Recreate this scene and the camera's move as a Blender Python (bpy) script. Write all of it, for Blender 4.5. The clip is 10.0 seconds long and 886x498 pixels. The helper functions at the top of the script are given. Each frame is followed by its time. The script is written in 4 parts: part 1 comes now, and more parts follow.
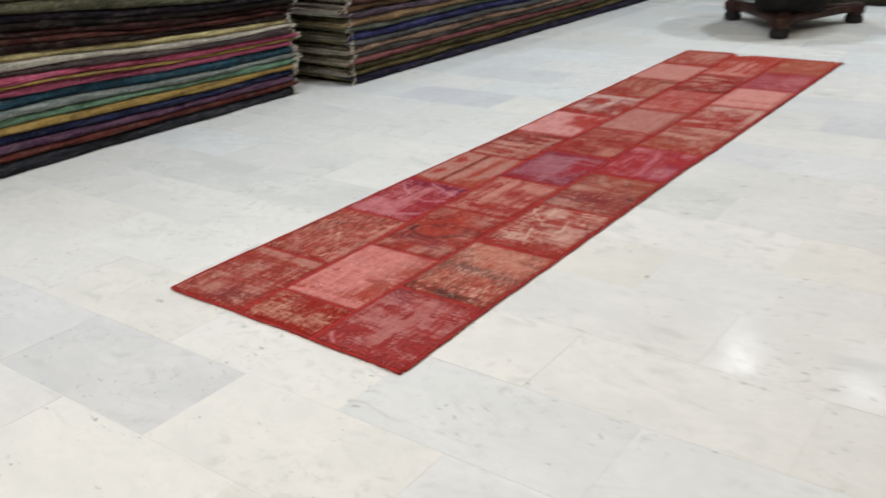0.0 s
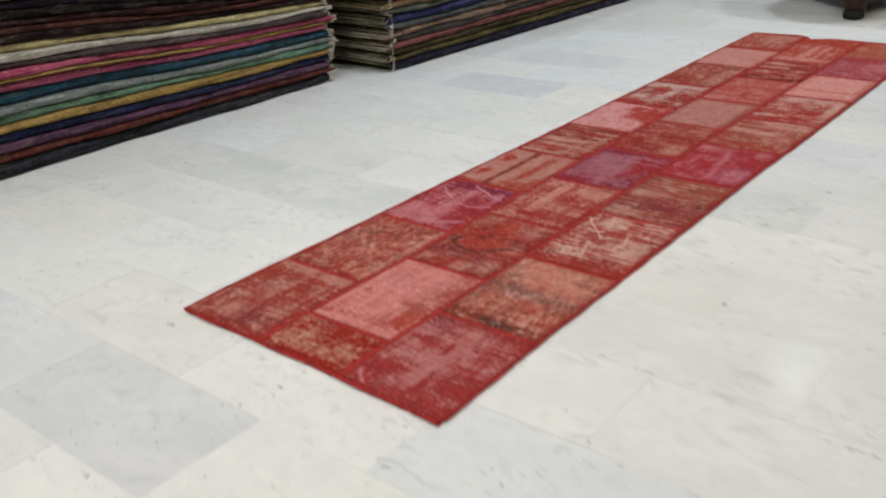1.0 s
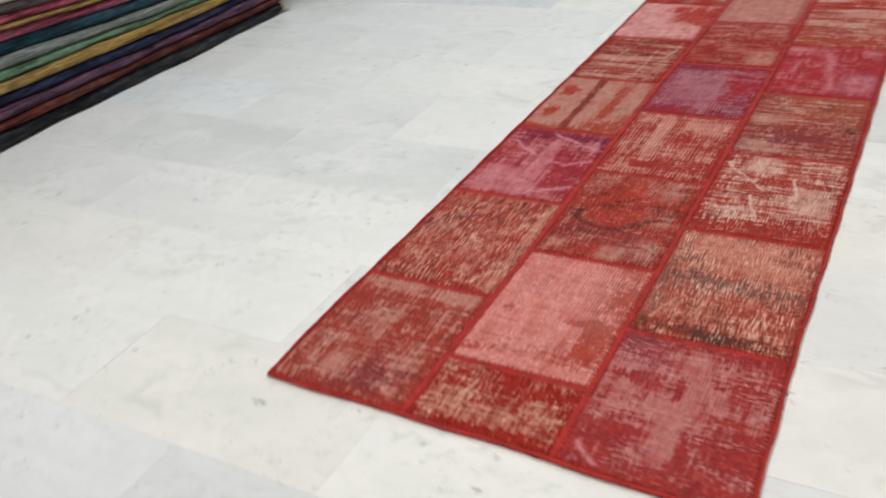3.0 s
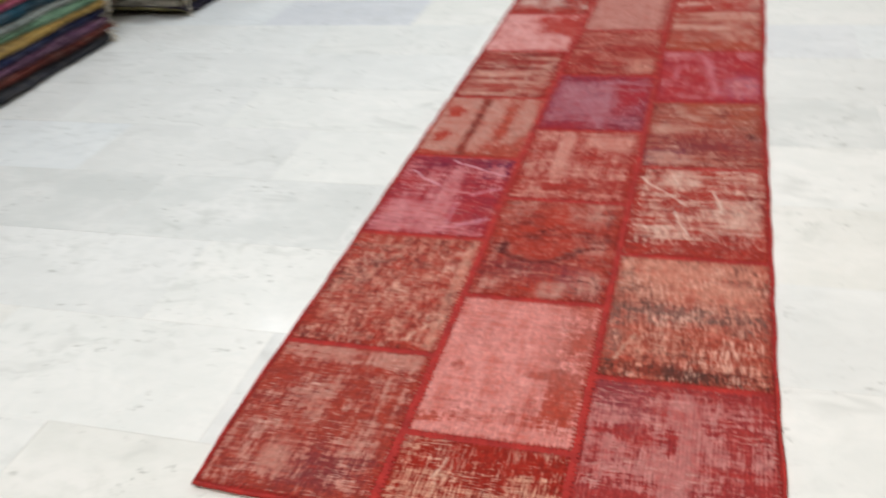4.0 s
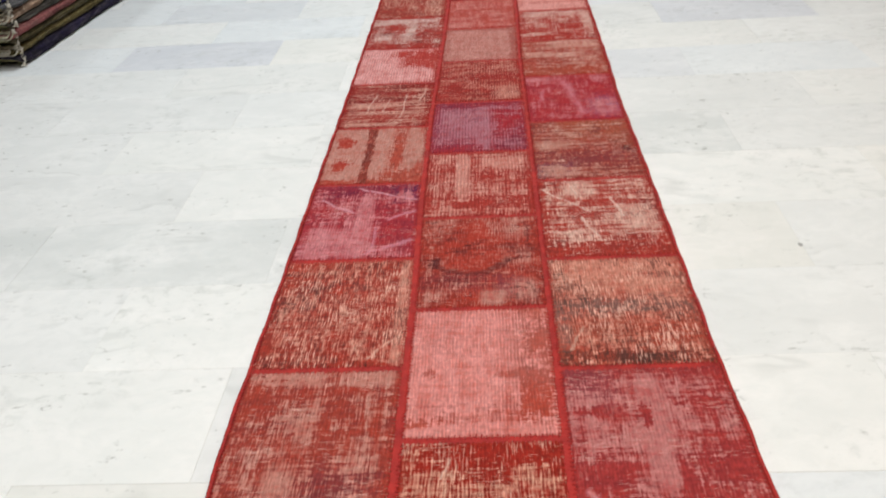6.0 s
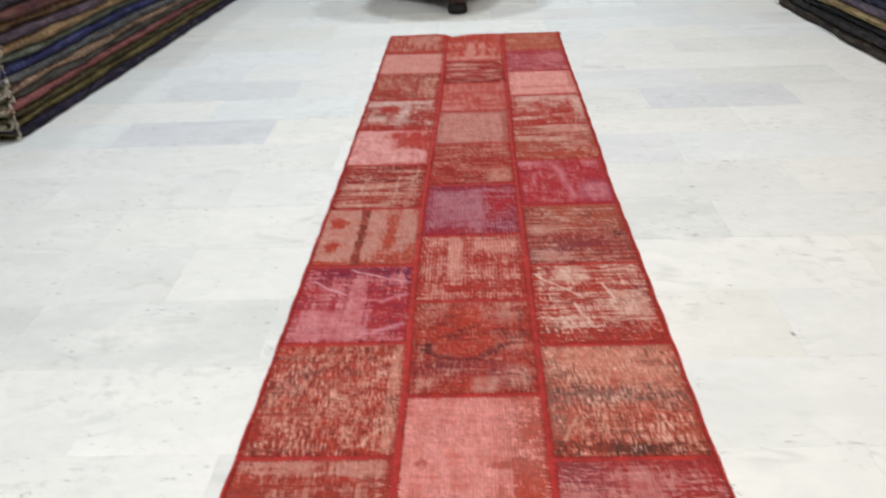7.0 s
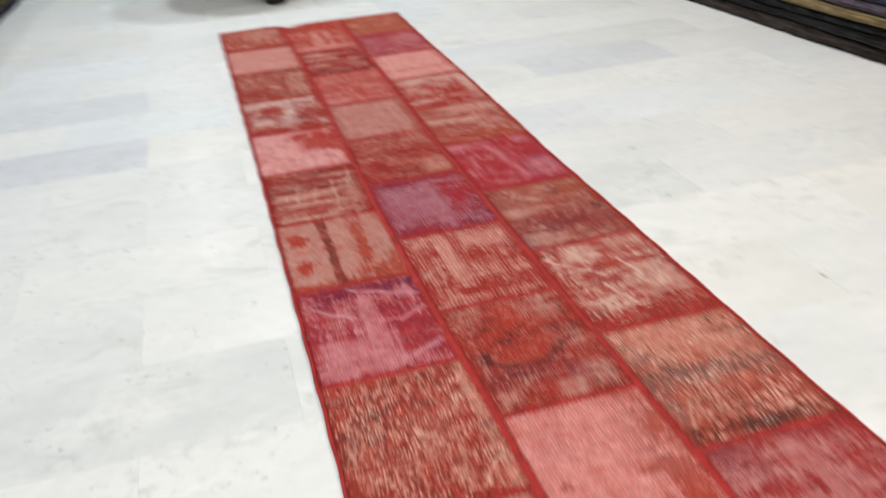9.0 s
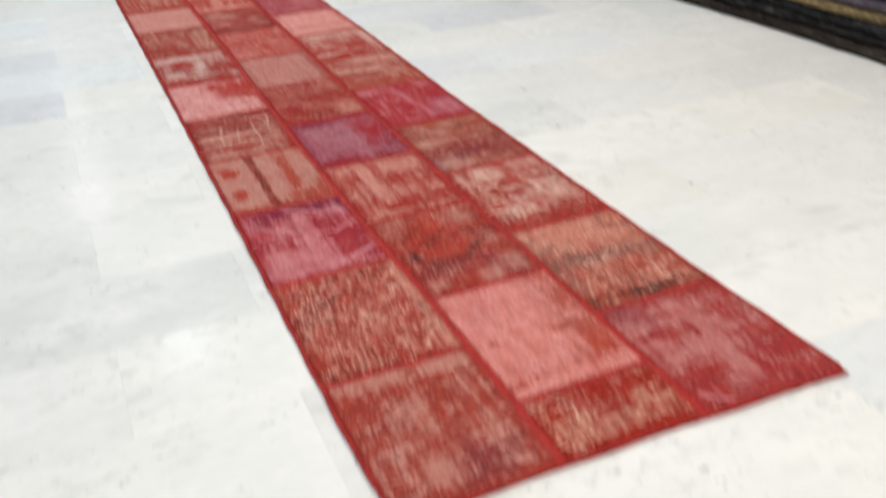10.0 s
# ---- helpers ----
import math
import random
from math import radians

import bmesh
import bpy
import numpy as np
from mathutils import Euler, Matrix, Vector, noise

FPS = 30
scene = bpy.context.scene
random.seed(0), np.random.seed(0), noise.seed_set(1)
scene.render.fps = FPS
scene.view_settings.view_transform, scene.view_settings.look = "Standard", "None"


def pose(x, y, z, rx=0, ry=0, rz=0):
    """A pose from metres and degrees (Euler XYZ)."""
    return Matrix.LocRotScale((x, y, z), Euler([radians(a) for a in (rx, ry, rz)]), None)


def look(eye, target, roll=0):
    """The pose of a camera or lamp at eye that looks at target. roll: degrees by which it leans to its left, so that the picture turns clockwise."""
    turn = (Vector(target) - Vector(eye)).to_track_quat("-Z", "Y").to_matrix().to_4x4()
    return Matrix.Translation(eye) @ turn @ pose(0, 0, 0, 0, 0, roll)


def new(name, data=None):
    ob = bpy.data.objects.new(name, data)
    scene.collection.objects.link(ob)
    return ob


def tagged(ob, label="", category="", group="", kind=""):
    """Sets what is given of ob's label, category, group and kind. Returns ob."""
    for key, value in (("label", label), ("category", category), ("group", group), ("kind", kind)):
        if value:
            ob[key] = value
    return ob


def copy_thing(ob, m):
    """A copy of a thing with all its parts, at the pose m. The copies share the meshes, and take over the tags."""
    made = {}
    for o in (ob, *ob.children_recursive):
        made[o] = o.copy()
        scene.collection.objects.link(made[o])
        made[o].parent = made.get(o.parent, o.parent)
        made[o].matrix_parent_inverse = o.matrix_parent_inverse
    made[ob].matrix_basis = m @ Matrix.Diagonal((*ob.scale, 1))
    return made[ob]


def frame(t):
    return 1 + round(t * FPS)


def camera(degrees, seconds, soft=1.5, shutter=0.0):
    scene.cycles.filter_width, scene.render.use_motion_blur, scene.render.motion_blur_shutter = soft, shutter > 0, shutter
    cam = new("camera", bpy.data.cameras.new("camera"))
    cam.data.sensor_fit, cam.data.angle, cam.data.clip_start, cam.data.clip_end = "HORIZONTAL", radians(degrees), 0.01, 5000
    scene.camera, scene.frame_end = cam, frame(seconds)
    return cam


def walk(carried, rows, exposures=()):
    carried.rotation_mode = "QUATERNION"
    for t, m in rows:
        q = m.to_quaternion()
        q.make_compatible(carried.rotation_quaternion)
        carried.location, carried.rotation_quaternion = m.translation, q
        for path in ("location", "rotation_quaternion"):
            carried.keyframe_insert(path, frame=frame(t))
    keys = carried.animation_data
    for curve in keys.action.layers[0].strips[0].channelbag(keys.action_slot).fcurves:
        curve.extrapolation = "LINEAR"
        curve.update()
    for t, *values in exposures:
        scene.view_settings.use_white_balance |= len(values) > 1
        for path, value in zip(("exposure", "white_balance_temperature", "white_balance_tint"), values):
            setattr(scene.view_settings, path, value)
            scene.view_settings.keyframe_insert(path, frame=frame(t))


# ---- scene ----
cam = camera(53.0, 10.0, soft=1.75, shutter=0.85)
PATH = [
    (0, (1.6605, -1.4258, 1.1161), (0.5479, 0.0401, 0.333), -2.81),
    (0.1, (1.6407, -1.3914, 1.1051), (0.5129, 0.0591, 0.3152), -2.85),
    (0.4, (1.6048, -1.2918, 1.1082), (0.4798, 0.1241, 0.254), -2.05),
    (0.5, (1.5849, -1.2686, 1.1081), (0.4515, 0.1393, 0.2517), -2.07),
    (0.6, (1.5614, -1.2504, 1.1001), (0.4306, 0.1574, 0.2402), -2.07),
    (0.9, (1.4926, -1.1828, 1.0962), (0.3189, 0.2029, 0.2583), -3.48),
    (1, (1.4531, -1.1626, 1.0948), (0.2768, 0.2287, 0.2696), -3.52),
    (1.1, (1.4113, -1.1371, 1.0951), (0.2442, 0.2601, 0.2669), -3.18),
    (1.4, (1.2954, -1.0884, 1.102), (0.0846, 0.2746, 0.2796), -3.20),
    (1.5, (1.2627, -1.0767, 1.1053), (0.0426, 0.2769, 0.2813), -3.43),
    (1.6, (1.2303, -1.0656, 1.1031), (0.0009, 0.2764, 0.2738), -3.73),
    (1.9, (1.1277, -1.0123, 1.0724), (-0.1045, 0.278, 0.1688), -4.41),
    (2, (1.0924, -0.9959, 1.0612), (-0.1417, 0.2595, 0.1121), -5.56),
    (2.1, (1.0475, -0.973, 1.0489), (-0.1663, 0.2723, 0.0611), -6.38),
    (2.2, (1.0055, -0.9571, 1.0376), (-0.2, 0.2853, 0.036), -7.11),
    (3.3, (0.4744, -0.9422, 1.0548), (-0.3537, 0.5718, 0.0438), -7.41),
    (3.4, (0.4527, -0.9382, 1.0439), (-0.3661, 0.5946, 0.0539), -7.46),
    (3.5, (0.4207, -0.9282, 1.0472), (-0.3636, 0.6261, 0.0627), -7.04),
    (3.6, (0.3997, -0.915, 1.0467), (-0.3359, 0.6499, 0.0416), -6.60),
    (3.9, (0.3218, -0.8476, 1.0279), (-0.286, 0.7553, -0.0023), -6.03),
    (4, (0.3019, -0.8261, 1.0316), (-0.2554, 0.7777, -0.0253), -6.28),
    (4.1, (0.2865, -0.8145, 1.0299), (-0.2335, 0.7934, -0.0397), -6.18),
    (4.4, (0.2313, -0.8028, 1.0338), (-0.1898, 0.8415, -0.0241), -5.07),
    (4.5, (0.2146, -0.8129, 1.0351), (-0.165, 0.8404, -0.0244), -4.94),
    (4.6, (0.1996, -0.8206, 1.0304), (-0.1531, 0.8473, -0.0154), -5.10),
    (4.9, (0.119, -0.8616, 1.0372), (-0.1442, 0.8367, 0.0141), -5.66),
    (5, (0.1052, -0.8749, 1.0428), (-0.1416, 0.8321, 0.0302), -5.83),
    (5.1, (0.0916, -0.8859, 1.0471), (-0.142, 0.8174, 0.0252), -6.29),
    (5.2, (0.0705, -0.9029, 1.0461), (-0.1393, 0.8004, 0.0191), -6.17),
    (6.3, (0.0218, -0.9642, 1.0617), (-0.078, 0.779, 0.0864), -3.39),
    (6.4, (0.021, -0.9625, 1.0677), (-0.0728, 0.7937, 0.1152), -3.21),
    (6.5, (0.0199, -0.9603, 1.067), (-0.067, 0.8097, 0.14), -2.87),
    (6.6, (0.0172, -0.9581, 1.0704), (-0.0637, 0.8227, 0.1635), -2.64),
    (6.9, (0.0133, -0.95, 1.0779), (-0.062, 0.8485, 0.2064), -2.21),
    (7, (0.012, -0.9468, 1.0721), (-0.0691, 0.8537, 0.2052), -2.42),
    (7.1, (0.004, -0.943, 1.0658), (-0.0888, 0.87, 0.2265), -2.63),
    (7.4, (-0.0109, -0.9208, 1.0601), (-0.0783, 0.8931, 0.2203), -1.26),
    (7.5, (-0.0218, -0.9032, 1.055), (-0.0945, 0.9054, 0.2043), -0.64),
    (7.6, (-0.0399, -0.8806, 1.0576), (-0.1047, 0.9034, 0.1559), -0.08),
    (7.9, (-0.0924, -0.7913, 1.0218), (-0.1676, 0.9291, 0.0047), -0.75),
    (8, (-0.1189, -0.751, 1.0145), (-0.1755, 0.9446, -0.0447), -1.92),
    (8.1, (-0.132, -0.7222, 1.0019), (-0.1797, 0.9647, -0.0714), -3.48),
    (8.4, (-0.2161, -0.6733, 1.012), (-0.1414, 1.011, -0.0639), -3.88),
    (8.5, (-0.2691, -0.6633, 1.0213), (-0.1278, 1.034, -0.0272), -3.82),
    (8.6, (-0.3351, -0.6548, 1.0169), (-0.1008, 1.0654, 0.0239), -2.90),
    (8.9, (-0.4878, -0.6699, 1.0338), (-0.1155, 1.0739, 0.1279), -4.79),
    (9, (-0.5442, -0.6818, 1.042), (-0.1103, 1.041, 0.1234), -4.34),
    (9.1, (-0.5861, -0.7106, 1.0468), (-0.0964, 0.9837, 0.1037), -3.82),
    (9.4, (-0.6539, -0.78, 1.0525), (-0.0924, 0.8701, 0.0718), -2.14),
    (9.5, (-0.6796, -0.8099, 1.0537), (-0.0825, 0.8262, 0.0705), -1.38),
    (9.6, (-0.6922, -0.8432, 1.0463), (-0.0677, 0.7866, 0.0695), -1.19),
    (9.9, (-0.7306, -0.9227, 1.0457), (-0.0661, 0.7049, 0.092), -2.49),
    (10, (-0.749, -0.9466, 1.0359), (-0.0732, 0.666, 0.0649), -2.49),
]
walk(cam, [(t, look(eye, target, roll)) for t, eye, target, roll in PATH],
     [(0.0, -0.19), (0.5, -0.31), (1.0, -0.33), (1.5, -0.24), (2.0, -0.20), (3.5, -0.13), (4.0, -0.04), (10.0, 0.0)])

# ---- world ----
world = bpy.data.worlds.new("world")
world.use_nodes = True
world.node_tree.nodes["Background"].inputs[0].default_value = (0.8, 0.9, 1.0, 1)
world.node_tree.nodes["Background"].inputs[1].default_value = 0.02
scene.world = world

ROOM = (-4.2, 4.2, -5.0, 14.6, 3.0)          # x0, x1, y0, y1, height
COOL, WARM = (0.865, 0.945, 1.0), (1.0, 0.915, 0.83)
# Column x 1.45 and all lamps below y 1 are added as fill.
LAMPS = [(-1.0, 13.4, COOL, 35), (-0.8, 10.95, COOL, 28), (-0.86, 8.25, COOL, 34), (-0.38, 5.46, COOL, 95), (0.64, 5.46, COOL, 88),
         (-0.8, 2.6, COOL, 94), (-0.8, 0.1, COOL, 98), (-0.8, -2.5, WARM, 130), (1.45, 5.2, WARM, 34), (1.45, 2.6, WARM, 66), (1.45, 0.0, WARM, 78),
         (1.45, -2.6, WARM, 92), (-2.75, 3.9, COOL, 42)]
POWER = 0.342
for lx, ly, tint, power in LAMPS:
    lamp = bpy.data.lights.new("lamp_light", "AREA")
    lamp.shape, lamp.size, lamp.color, lamp.energy = "DISK", 0.24, tint, power * POWER
    new("lamp_light", lamp).matrix_world = pose(lx, ly, ROOM[4] - 0.035)


# ---- materials ----
def lin(h):
    """Linear colour from a hex sRGB string."""
    c = [int(h[i:i + 2], 16) / 255 for i in (0, 2, 4)]
    return tuple(((v + 0.055) / 1.055) ** 2.4 if v > 0.04 else v / 12.92 for v in c) + (1.0,)


class Nodes:
    """A small builder for node materials."""

    def __init__(self, name):
        self.mat = bpy.data.materials.new(name)
        self.mat.use_nodes = True
        self.t = self.mat.node_tree
        self.bsdf = self.t.nodes["Principled BSDF"]
        self.coord = self.t.nodes.new("ShaderNodeTexCoord")
        self.info = self.t.nodes.new("ShaderNodeObjectInfo")

    def put(self, socket, value):
        if isinstance(value, bpy.types.NodeSocket):
            self.t.links.new(value, socket)
        else:
            socket.default_value = value

    def math(self, op, a, b=0.0, clamp=False):
        n = self.t.nodes.new("ShaderNodeMath")
        n.operation, n.use_clamp = op, clamp
        self.put(n.inputs[0], a), self.put(n.inputs[1], b)
        return n.outputs[0]

    def vmath(self, op, a, b=(0, 0, 0)):
        n = self.t.nodes.new("ShaderNodeVectorMath")
        n.operation = op
        self.put(n.inputs[0], a), self.put(n.inputs[1], b)
        return n.outputs["Value"] if op == "LENGTH" else n.outputs[0]

    def noise(self, vec, scale=5.0, detail=3.0, rough=0.55, color=False):
        n = self.t.nodes.new("ShaderNodeTexNoise")
        self.put(n.inputs["Vector"], vec)
        n.inputs["Scale"].default_value, n.inputs["Detail"].default_value, n.inputs["Roughness"].default_value = scale, detail, rough
        return n.outputs["Color" if color else "Fac"]

    def step(self, v, lo, hi, a=0.0, b=1.0):
        n = self.t.nodes.new("ShaderNodeMapRange")
        n.interpolation_type = "SMOOTHSTEP"
        self.put(n.inputs[0], v)
        for i, x in zip((1, 2, 3, 4), (lo, hi, a, b)):
            n.inputs[i].default_value = x
        return n.outputs[0]

    def mix(self, fac, a, b, mode="MIX"):
        n = self.t.nodes.new("ShaderNodeMix")
        n.data_type, n.blend_type = "RGBA", mode
        self.put(n.inputs[0], fac), self.put(n.inputs[6], a), self.put(n.inputs[7], b)
        return n.outputs[2]

    def bump(self, height, strength, distance):
        n = self.t.nodes.new("ShaderNodeBump")
        n.inputs["Strength"].default_value, n.inputs["Distance"].default_value = strength, distance
        self.put(n.inputs["Height"], height)
        self.t.links.new(n.outputs[0], self.bsdf.inputs["Normal"])

    def finish(self, color, rough, **other):
        self.put(self.bsdf.inputs["Base Color"], color)
        self.put(self.bsdf.inputs["Roughness"], rough)
        for k, v in other.items():
            self.put(self.bsdf.inputs[k], v)
        return self.mat


def marble(name, tone, vein, cloud=0.5):
    """Polished marble: clouded ground, soft grey veins, small dark pits; differs from slab to slab."""
    n = Nodes(name)
    shift = n.vmath("MULTIPLY", n.info.outputs["Random"], (37.0, 53.0, 11.0))
    at = n.vmath("ADD", n.coord.outputs["Object"], shift)
    bend = n.vmath("SUBTRACT", n.noise(at, 3.0, 4, 0.6, color=True), (0.5, 0.5, 0.5))
    warp = n.vmath("ADD", at, n.vmath("MULTIPLY", bend, (0.22, 0.16, 0)))
    clouds = n.noise(n.vmath("MULTIPLY", warp, (1.0, 1.9, 1.0)), 3.4, 5, 0.62)
    mottle = n.noise(n.vmath("MULTIPLY", warp, (1.0, 1.4, 1.0)), 21.0, 4, 0.66)
    thin = n.math("ABSOLUTE", n.math("SUBTRACT", n.noise(n.vmath("MULTIPLY", warp, (0.8, 2.2, 1.0)), 1.7, 3, 0.55), 0.5))
    veins = n.math("MULTIPLY", n.step(thin, 0.0, 0.028, 1.0, 0.0), n.step(n.noise(at, 4.0, 3), 0.50, 0.70))
    pits = n.math("MULTIPLY", n.step(n.noise(n.vmath("MULTIPLY", at, (1, 1.5, 1)), 36.0, 3, 0.6), 0.60, 0.72), n.step(n.noise(n.vmath("ADD", at, (5.0, 2.0, 0)), 5.5, 3), 0.46, 0.64))
    stains = n.math("MULTIPLY", n.step(mottle, 0.50, 0.74), n.step(n.noise(n.vmath("ADD", at, (1.0, 9.0, 0)), 3.1, 3), 0.44, 0.68))
    c = n.mix(n.step(clouds, 0.30, 0.72, 0, cloud), lin(tone), lin(vein))
    c = n.mix(n.math("MULTIPLY", n.step(mottle, 0.36, 0.66), 0.55), c, lin(vein))
    c = n.mix(n.math("MULTIPLY", veins, 0.32), c, lin("b4b6b2"))
    c = n.mix(n.math("MULTIPLY", stains, 0.42), c, lin("b4b6b0"))
    c = n.mix(n.math("MULTIPLY", pits, 0.55), c, lin("85867f"))
    slab = n.step(n.info.outputs["Random"], 0.0, 1.0, 0.97, 1.02)
    c = n.mix(1.0, c, slab, "MULTIPLY")
    n.bump(n.math("ADD", n.noise(at, 3.5, 2), n.math("MULTIPLY", n.noise(at, 70, 2), 0.03)), 0.07, 0.02)
    polish = n.step(n.math("FRACT", n.math("MULTIPLY", n.info.outputs["Random"], 7.31)), 0.0, 1.0, 0.16, 0.29)
    return n.finish(c, n.math("ADD", polish, n.step(clouds, 0.3, 0.7, -0.03, 0.06)), **{"Specular IOR Level": 0.025})


MARBLE = {"w": marble("marble_white", "ecebe8", "e1e2df", 0.9), "n": marble("marble_plain", "e9e9e7", "dddedc", 0.9),
          "c": marble("marble_cool", "e6e8e8", "dbdedf", 0.9), "g": marble("marble_grey", "e2e3e4", "d5d7d9", 0.9),
          "d": marble("marble_dark", "dadbde", "ccced2", 0.9), "y": marble("marble_cream", "ebe9e5", "dfdfda", 0.9),
          "s": marble("marble_speckled", "e7e7e5", "d4d6d4", 1.0)}


def plain(name, tone, other, scale=6.0, rough=0.8, relief=0.2, depth=0.01):
    n = Nodes(name)
    at = n.coord.outputs["Object"]
    v = n.math("ADD", n.math("MULTIPLY", n.noise(at, scale, 4), 0.7), n.math("MULTIPLY", n.noise(at, scale * 14, 2), 0.3))
    n.bump(n.noise(at, scale * 10, 3), relief, depth)
    return n.finish(n.mix(n.step(v, 0.3, 0.7), lin(tone), lin(other)), rough)


GROUT = plain("grout", "dedcd7", "bdbab4", 9, 0.9)
# Tones of the unseen walls and ceiling, lowered to lessen bounced light.
WALL = plain("wall_paint", "a89e92", "988e82", 3, 0.85)
CEILING = plain("ceiling_paint", "cfcfcb", "c6c6c2", 3, 0.9)
METAL = plain("white_metal", "e8e8e8", "dcdcdc", 8, 0.4)


def wood(name, tone, dark, rough=0.3):
    n = Nodes(name)
    at = n.vmath("MULTIPLY", n.coord.outputs["Object"], (6, 6, 1.2))
    grain = n.noise(n.vmath("ADD", at, n.vmath("MULTIPLY", n.noise(at, 1.5, 2, color=True), (0.6, 0.6, 0.6))), 9, 5, 0.6)
    n.bump(grain, 0.15, 0.003)
    return n.finish(n.mix(n.step(grain, 0.35, 0.68), lin(tone), lin(dark)), n.step(grain, 0.3, 0.7, rough, rough + 0.2), **{"Specular IOR Level": 0.25})


WOOD = wood("brown_wood", "42261b", "1e100b", 0.38)
DARK_WOOD = wood("blackened_wood", "100907", "060403", 0.6)
BLACK = plain("black_rubber", "161010", "0c0908", 30, 0.75)


def pile(name, tone, other, fleck, flecks=0.25):
    """Wool pile seen at a fold: flecked, streaked along the fold, fuzzy, with shaded gaps painted in."""
    n = Nodes(name)
    shift = n.vmath("MULTIPLY", n.info.outputs["Random"], (13.0, 29.0, 17.0))
    at = n.vmath("ADD", n.coord.outputs["Object"], shift)
    along = n.vmath("MULTIPLY", at, (30, 5, 30))
    streak = n.noise(along, 1.0, 4, 0.6)
    spots = n.noise(at, 45, 4, 0.65)
    c = n.mix(n.step(streak, 0.35, 0.68), lin(tone), lin(other))
    c = n.mix(n.math("MULTIPLY", n.step(spots, 0.52, 0.66), flecks), c, lin(fleck))
    c = n.mix(n.math("MULTIPLY", n.step(n.noise(at, 9, 3), 0.5, 0.75), 0.45), c, n.mix(0.6, lin(other), (0.01, 0.01, 0.012, 1)))
    grey = n.t.nodes.new("ShaderNodeRGBToBW")
    n.put(grey.inputs[0], c)
    c = n.mix(0.20, c, grey.outputs[0])
    fuzz = n.math("MULTIPLY", n.step(n.noise(n.vmath("MULTIPLY", at, (60, 14, 60)), 1.0, 4, 0.7), 0.42, 0.75), n.step(n.noise(at, 6, 3), 0.35, 0.7, 0.15, 0.6))
    c = n.mix(n.math("MULTIPLY", fuzz, 0.45), c, n.mix(0.65, c, lin("b8b0a4")))
    c = n.mix(1.0, c, (0.95, 0.94, 0.93, 1), "MULTIPLY")
    # Dark lines along the fold paint the shade between stacked sheets.
    sheets = n.noise(n.vmath("ADD", n.vmath("MULTIPLY", at, (90, 2.2, 150)), n.vmath("MULTIPLY", n.noise(at, 5, 2, color=True), (1.5, 1.5, 1.5))), 1.0, 2, 0.6)
    tufts = n.noise(n.vmath("MULTIPLY", at, (130, 60, 130)), 1.0, 3, 0.7)
    c = n.mix(1.0, c, n.math("MULTIPLY", n.step(sheets, 0.30, 0.62, 0.55, 1.12), n.step(tufts, 0.3, 0.7, 0.72, 1.22)), "MULTIPLY")
    n.bump(n.math("ADD", n.math("ADD", tufts, n.math("MULTIPLY", sheets, 1.2)), n.math("MULTIPLY", n.noise(at, 34, 3), 1.4)), 0.75, 0.009)
    return n.finish(c, 0.95, **{"Specular IOR Level": 0.1})


FRINGE = plain("fringe_cotton", "cbc5b8", "a09888", 40, 0.95)


def backing_web():
    """Woven back and cut ends of the folded rugs, grey-beige to olive from rug to rug."""
    n = Nodes("woven_backing")
    at = n.coord.outputs["Object"]
    rug = n.mix(n.step(n.info.outputs["Random"], 0.25, 0.95), lin("cec8b8"), lin("8c8458"))
    patchy = n.step(n.noise(n.vmath("MULTIPLY", at, (1, 1, 4)), 18, 4), 0.35, 0.7)
    c = n.mix(n.math("MULTIPLY", patchy, 0.55), rug, n.mix(0.7, rug, lin("3c382c")))
    c = n.mix(n.math("MULTIPLY", n.step(n.noise(at, 160, 2), 0.5, 0.7), 0.3), c, lin("d6d0c2"))
    # Dark streaks in the colour stand for shaded crevices between the folded layers.
    layers = n.noise(n.vmath("ADD", n.vmath("MULTIPLY", at, (4, 30, 210)), n.vmath("MULTIPLY", n.noise(at, 9, 3, color=True), (3, 3, 6))), 1.0, 3, 0.65)
    fuzz = n.noise(n.vmath("MULTIPLY", at, (90, 90, 120)), 1.0, 3, 0.7)
    c = n.mix(1.0, c, n.math("MULTIPLY", n.step(layers, 0.34, 0.62, 0.58, 1.25), n.step(fuzz, 0.3, 0.7, 0.8, 1.3)), "MULTIPLY")
    n.bump(n.math("ADD", fuzz, n.math("MULTIPLY", layers, 1.5)), 0.9, 0.010)
    return n.finish(c, 0.95, **{"Specular IOR Level": 0.1})


WEB = backing_web()


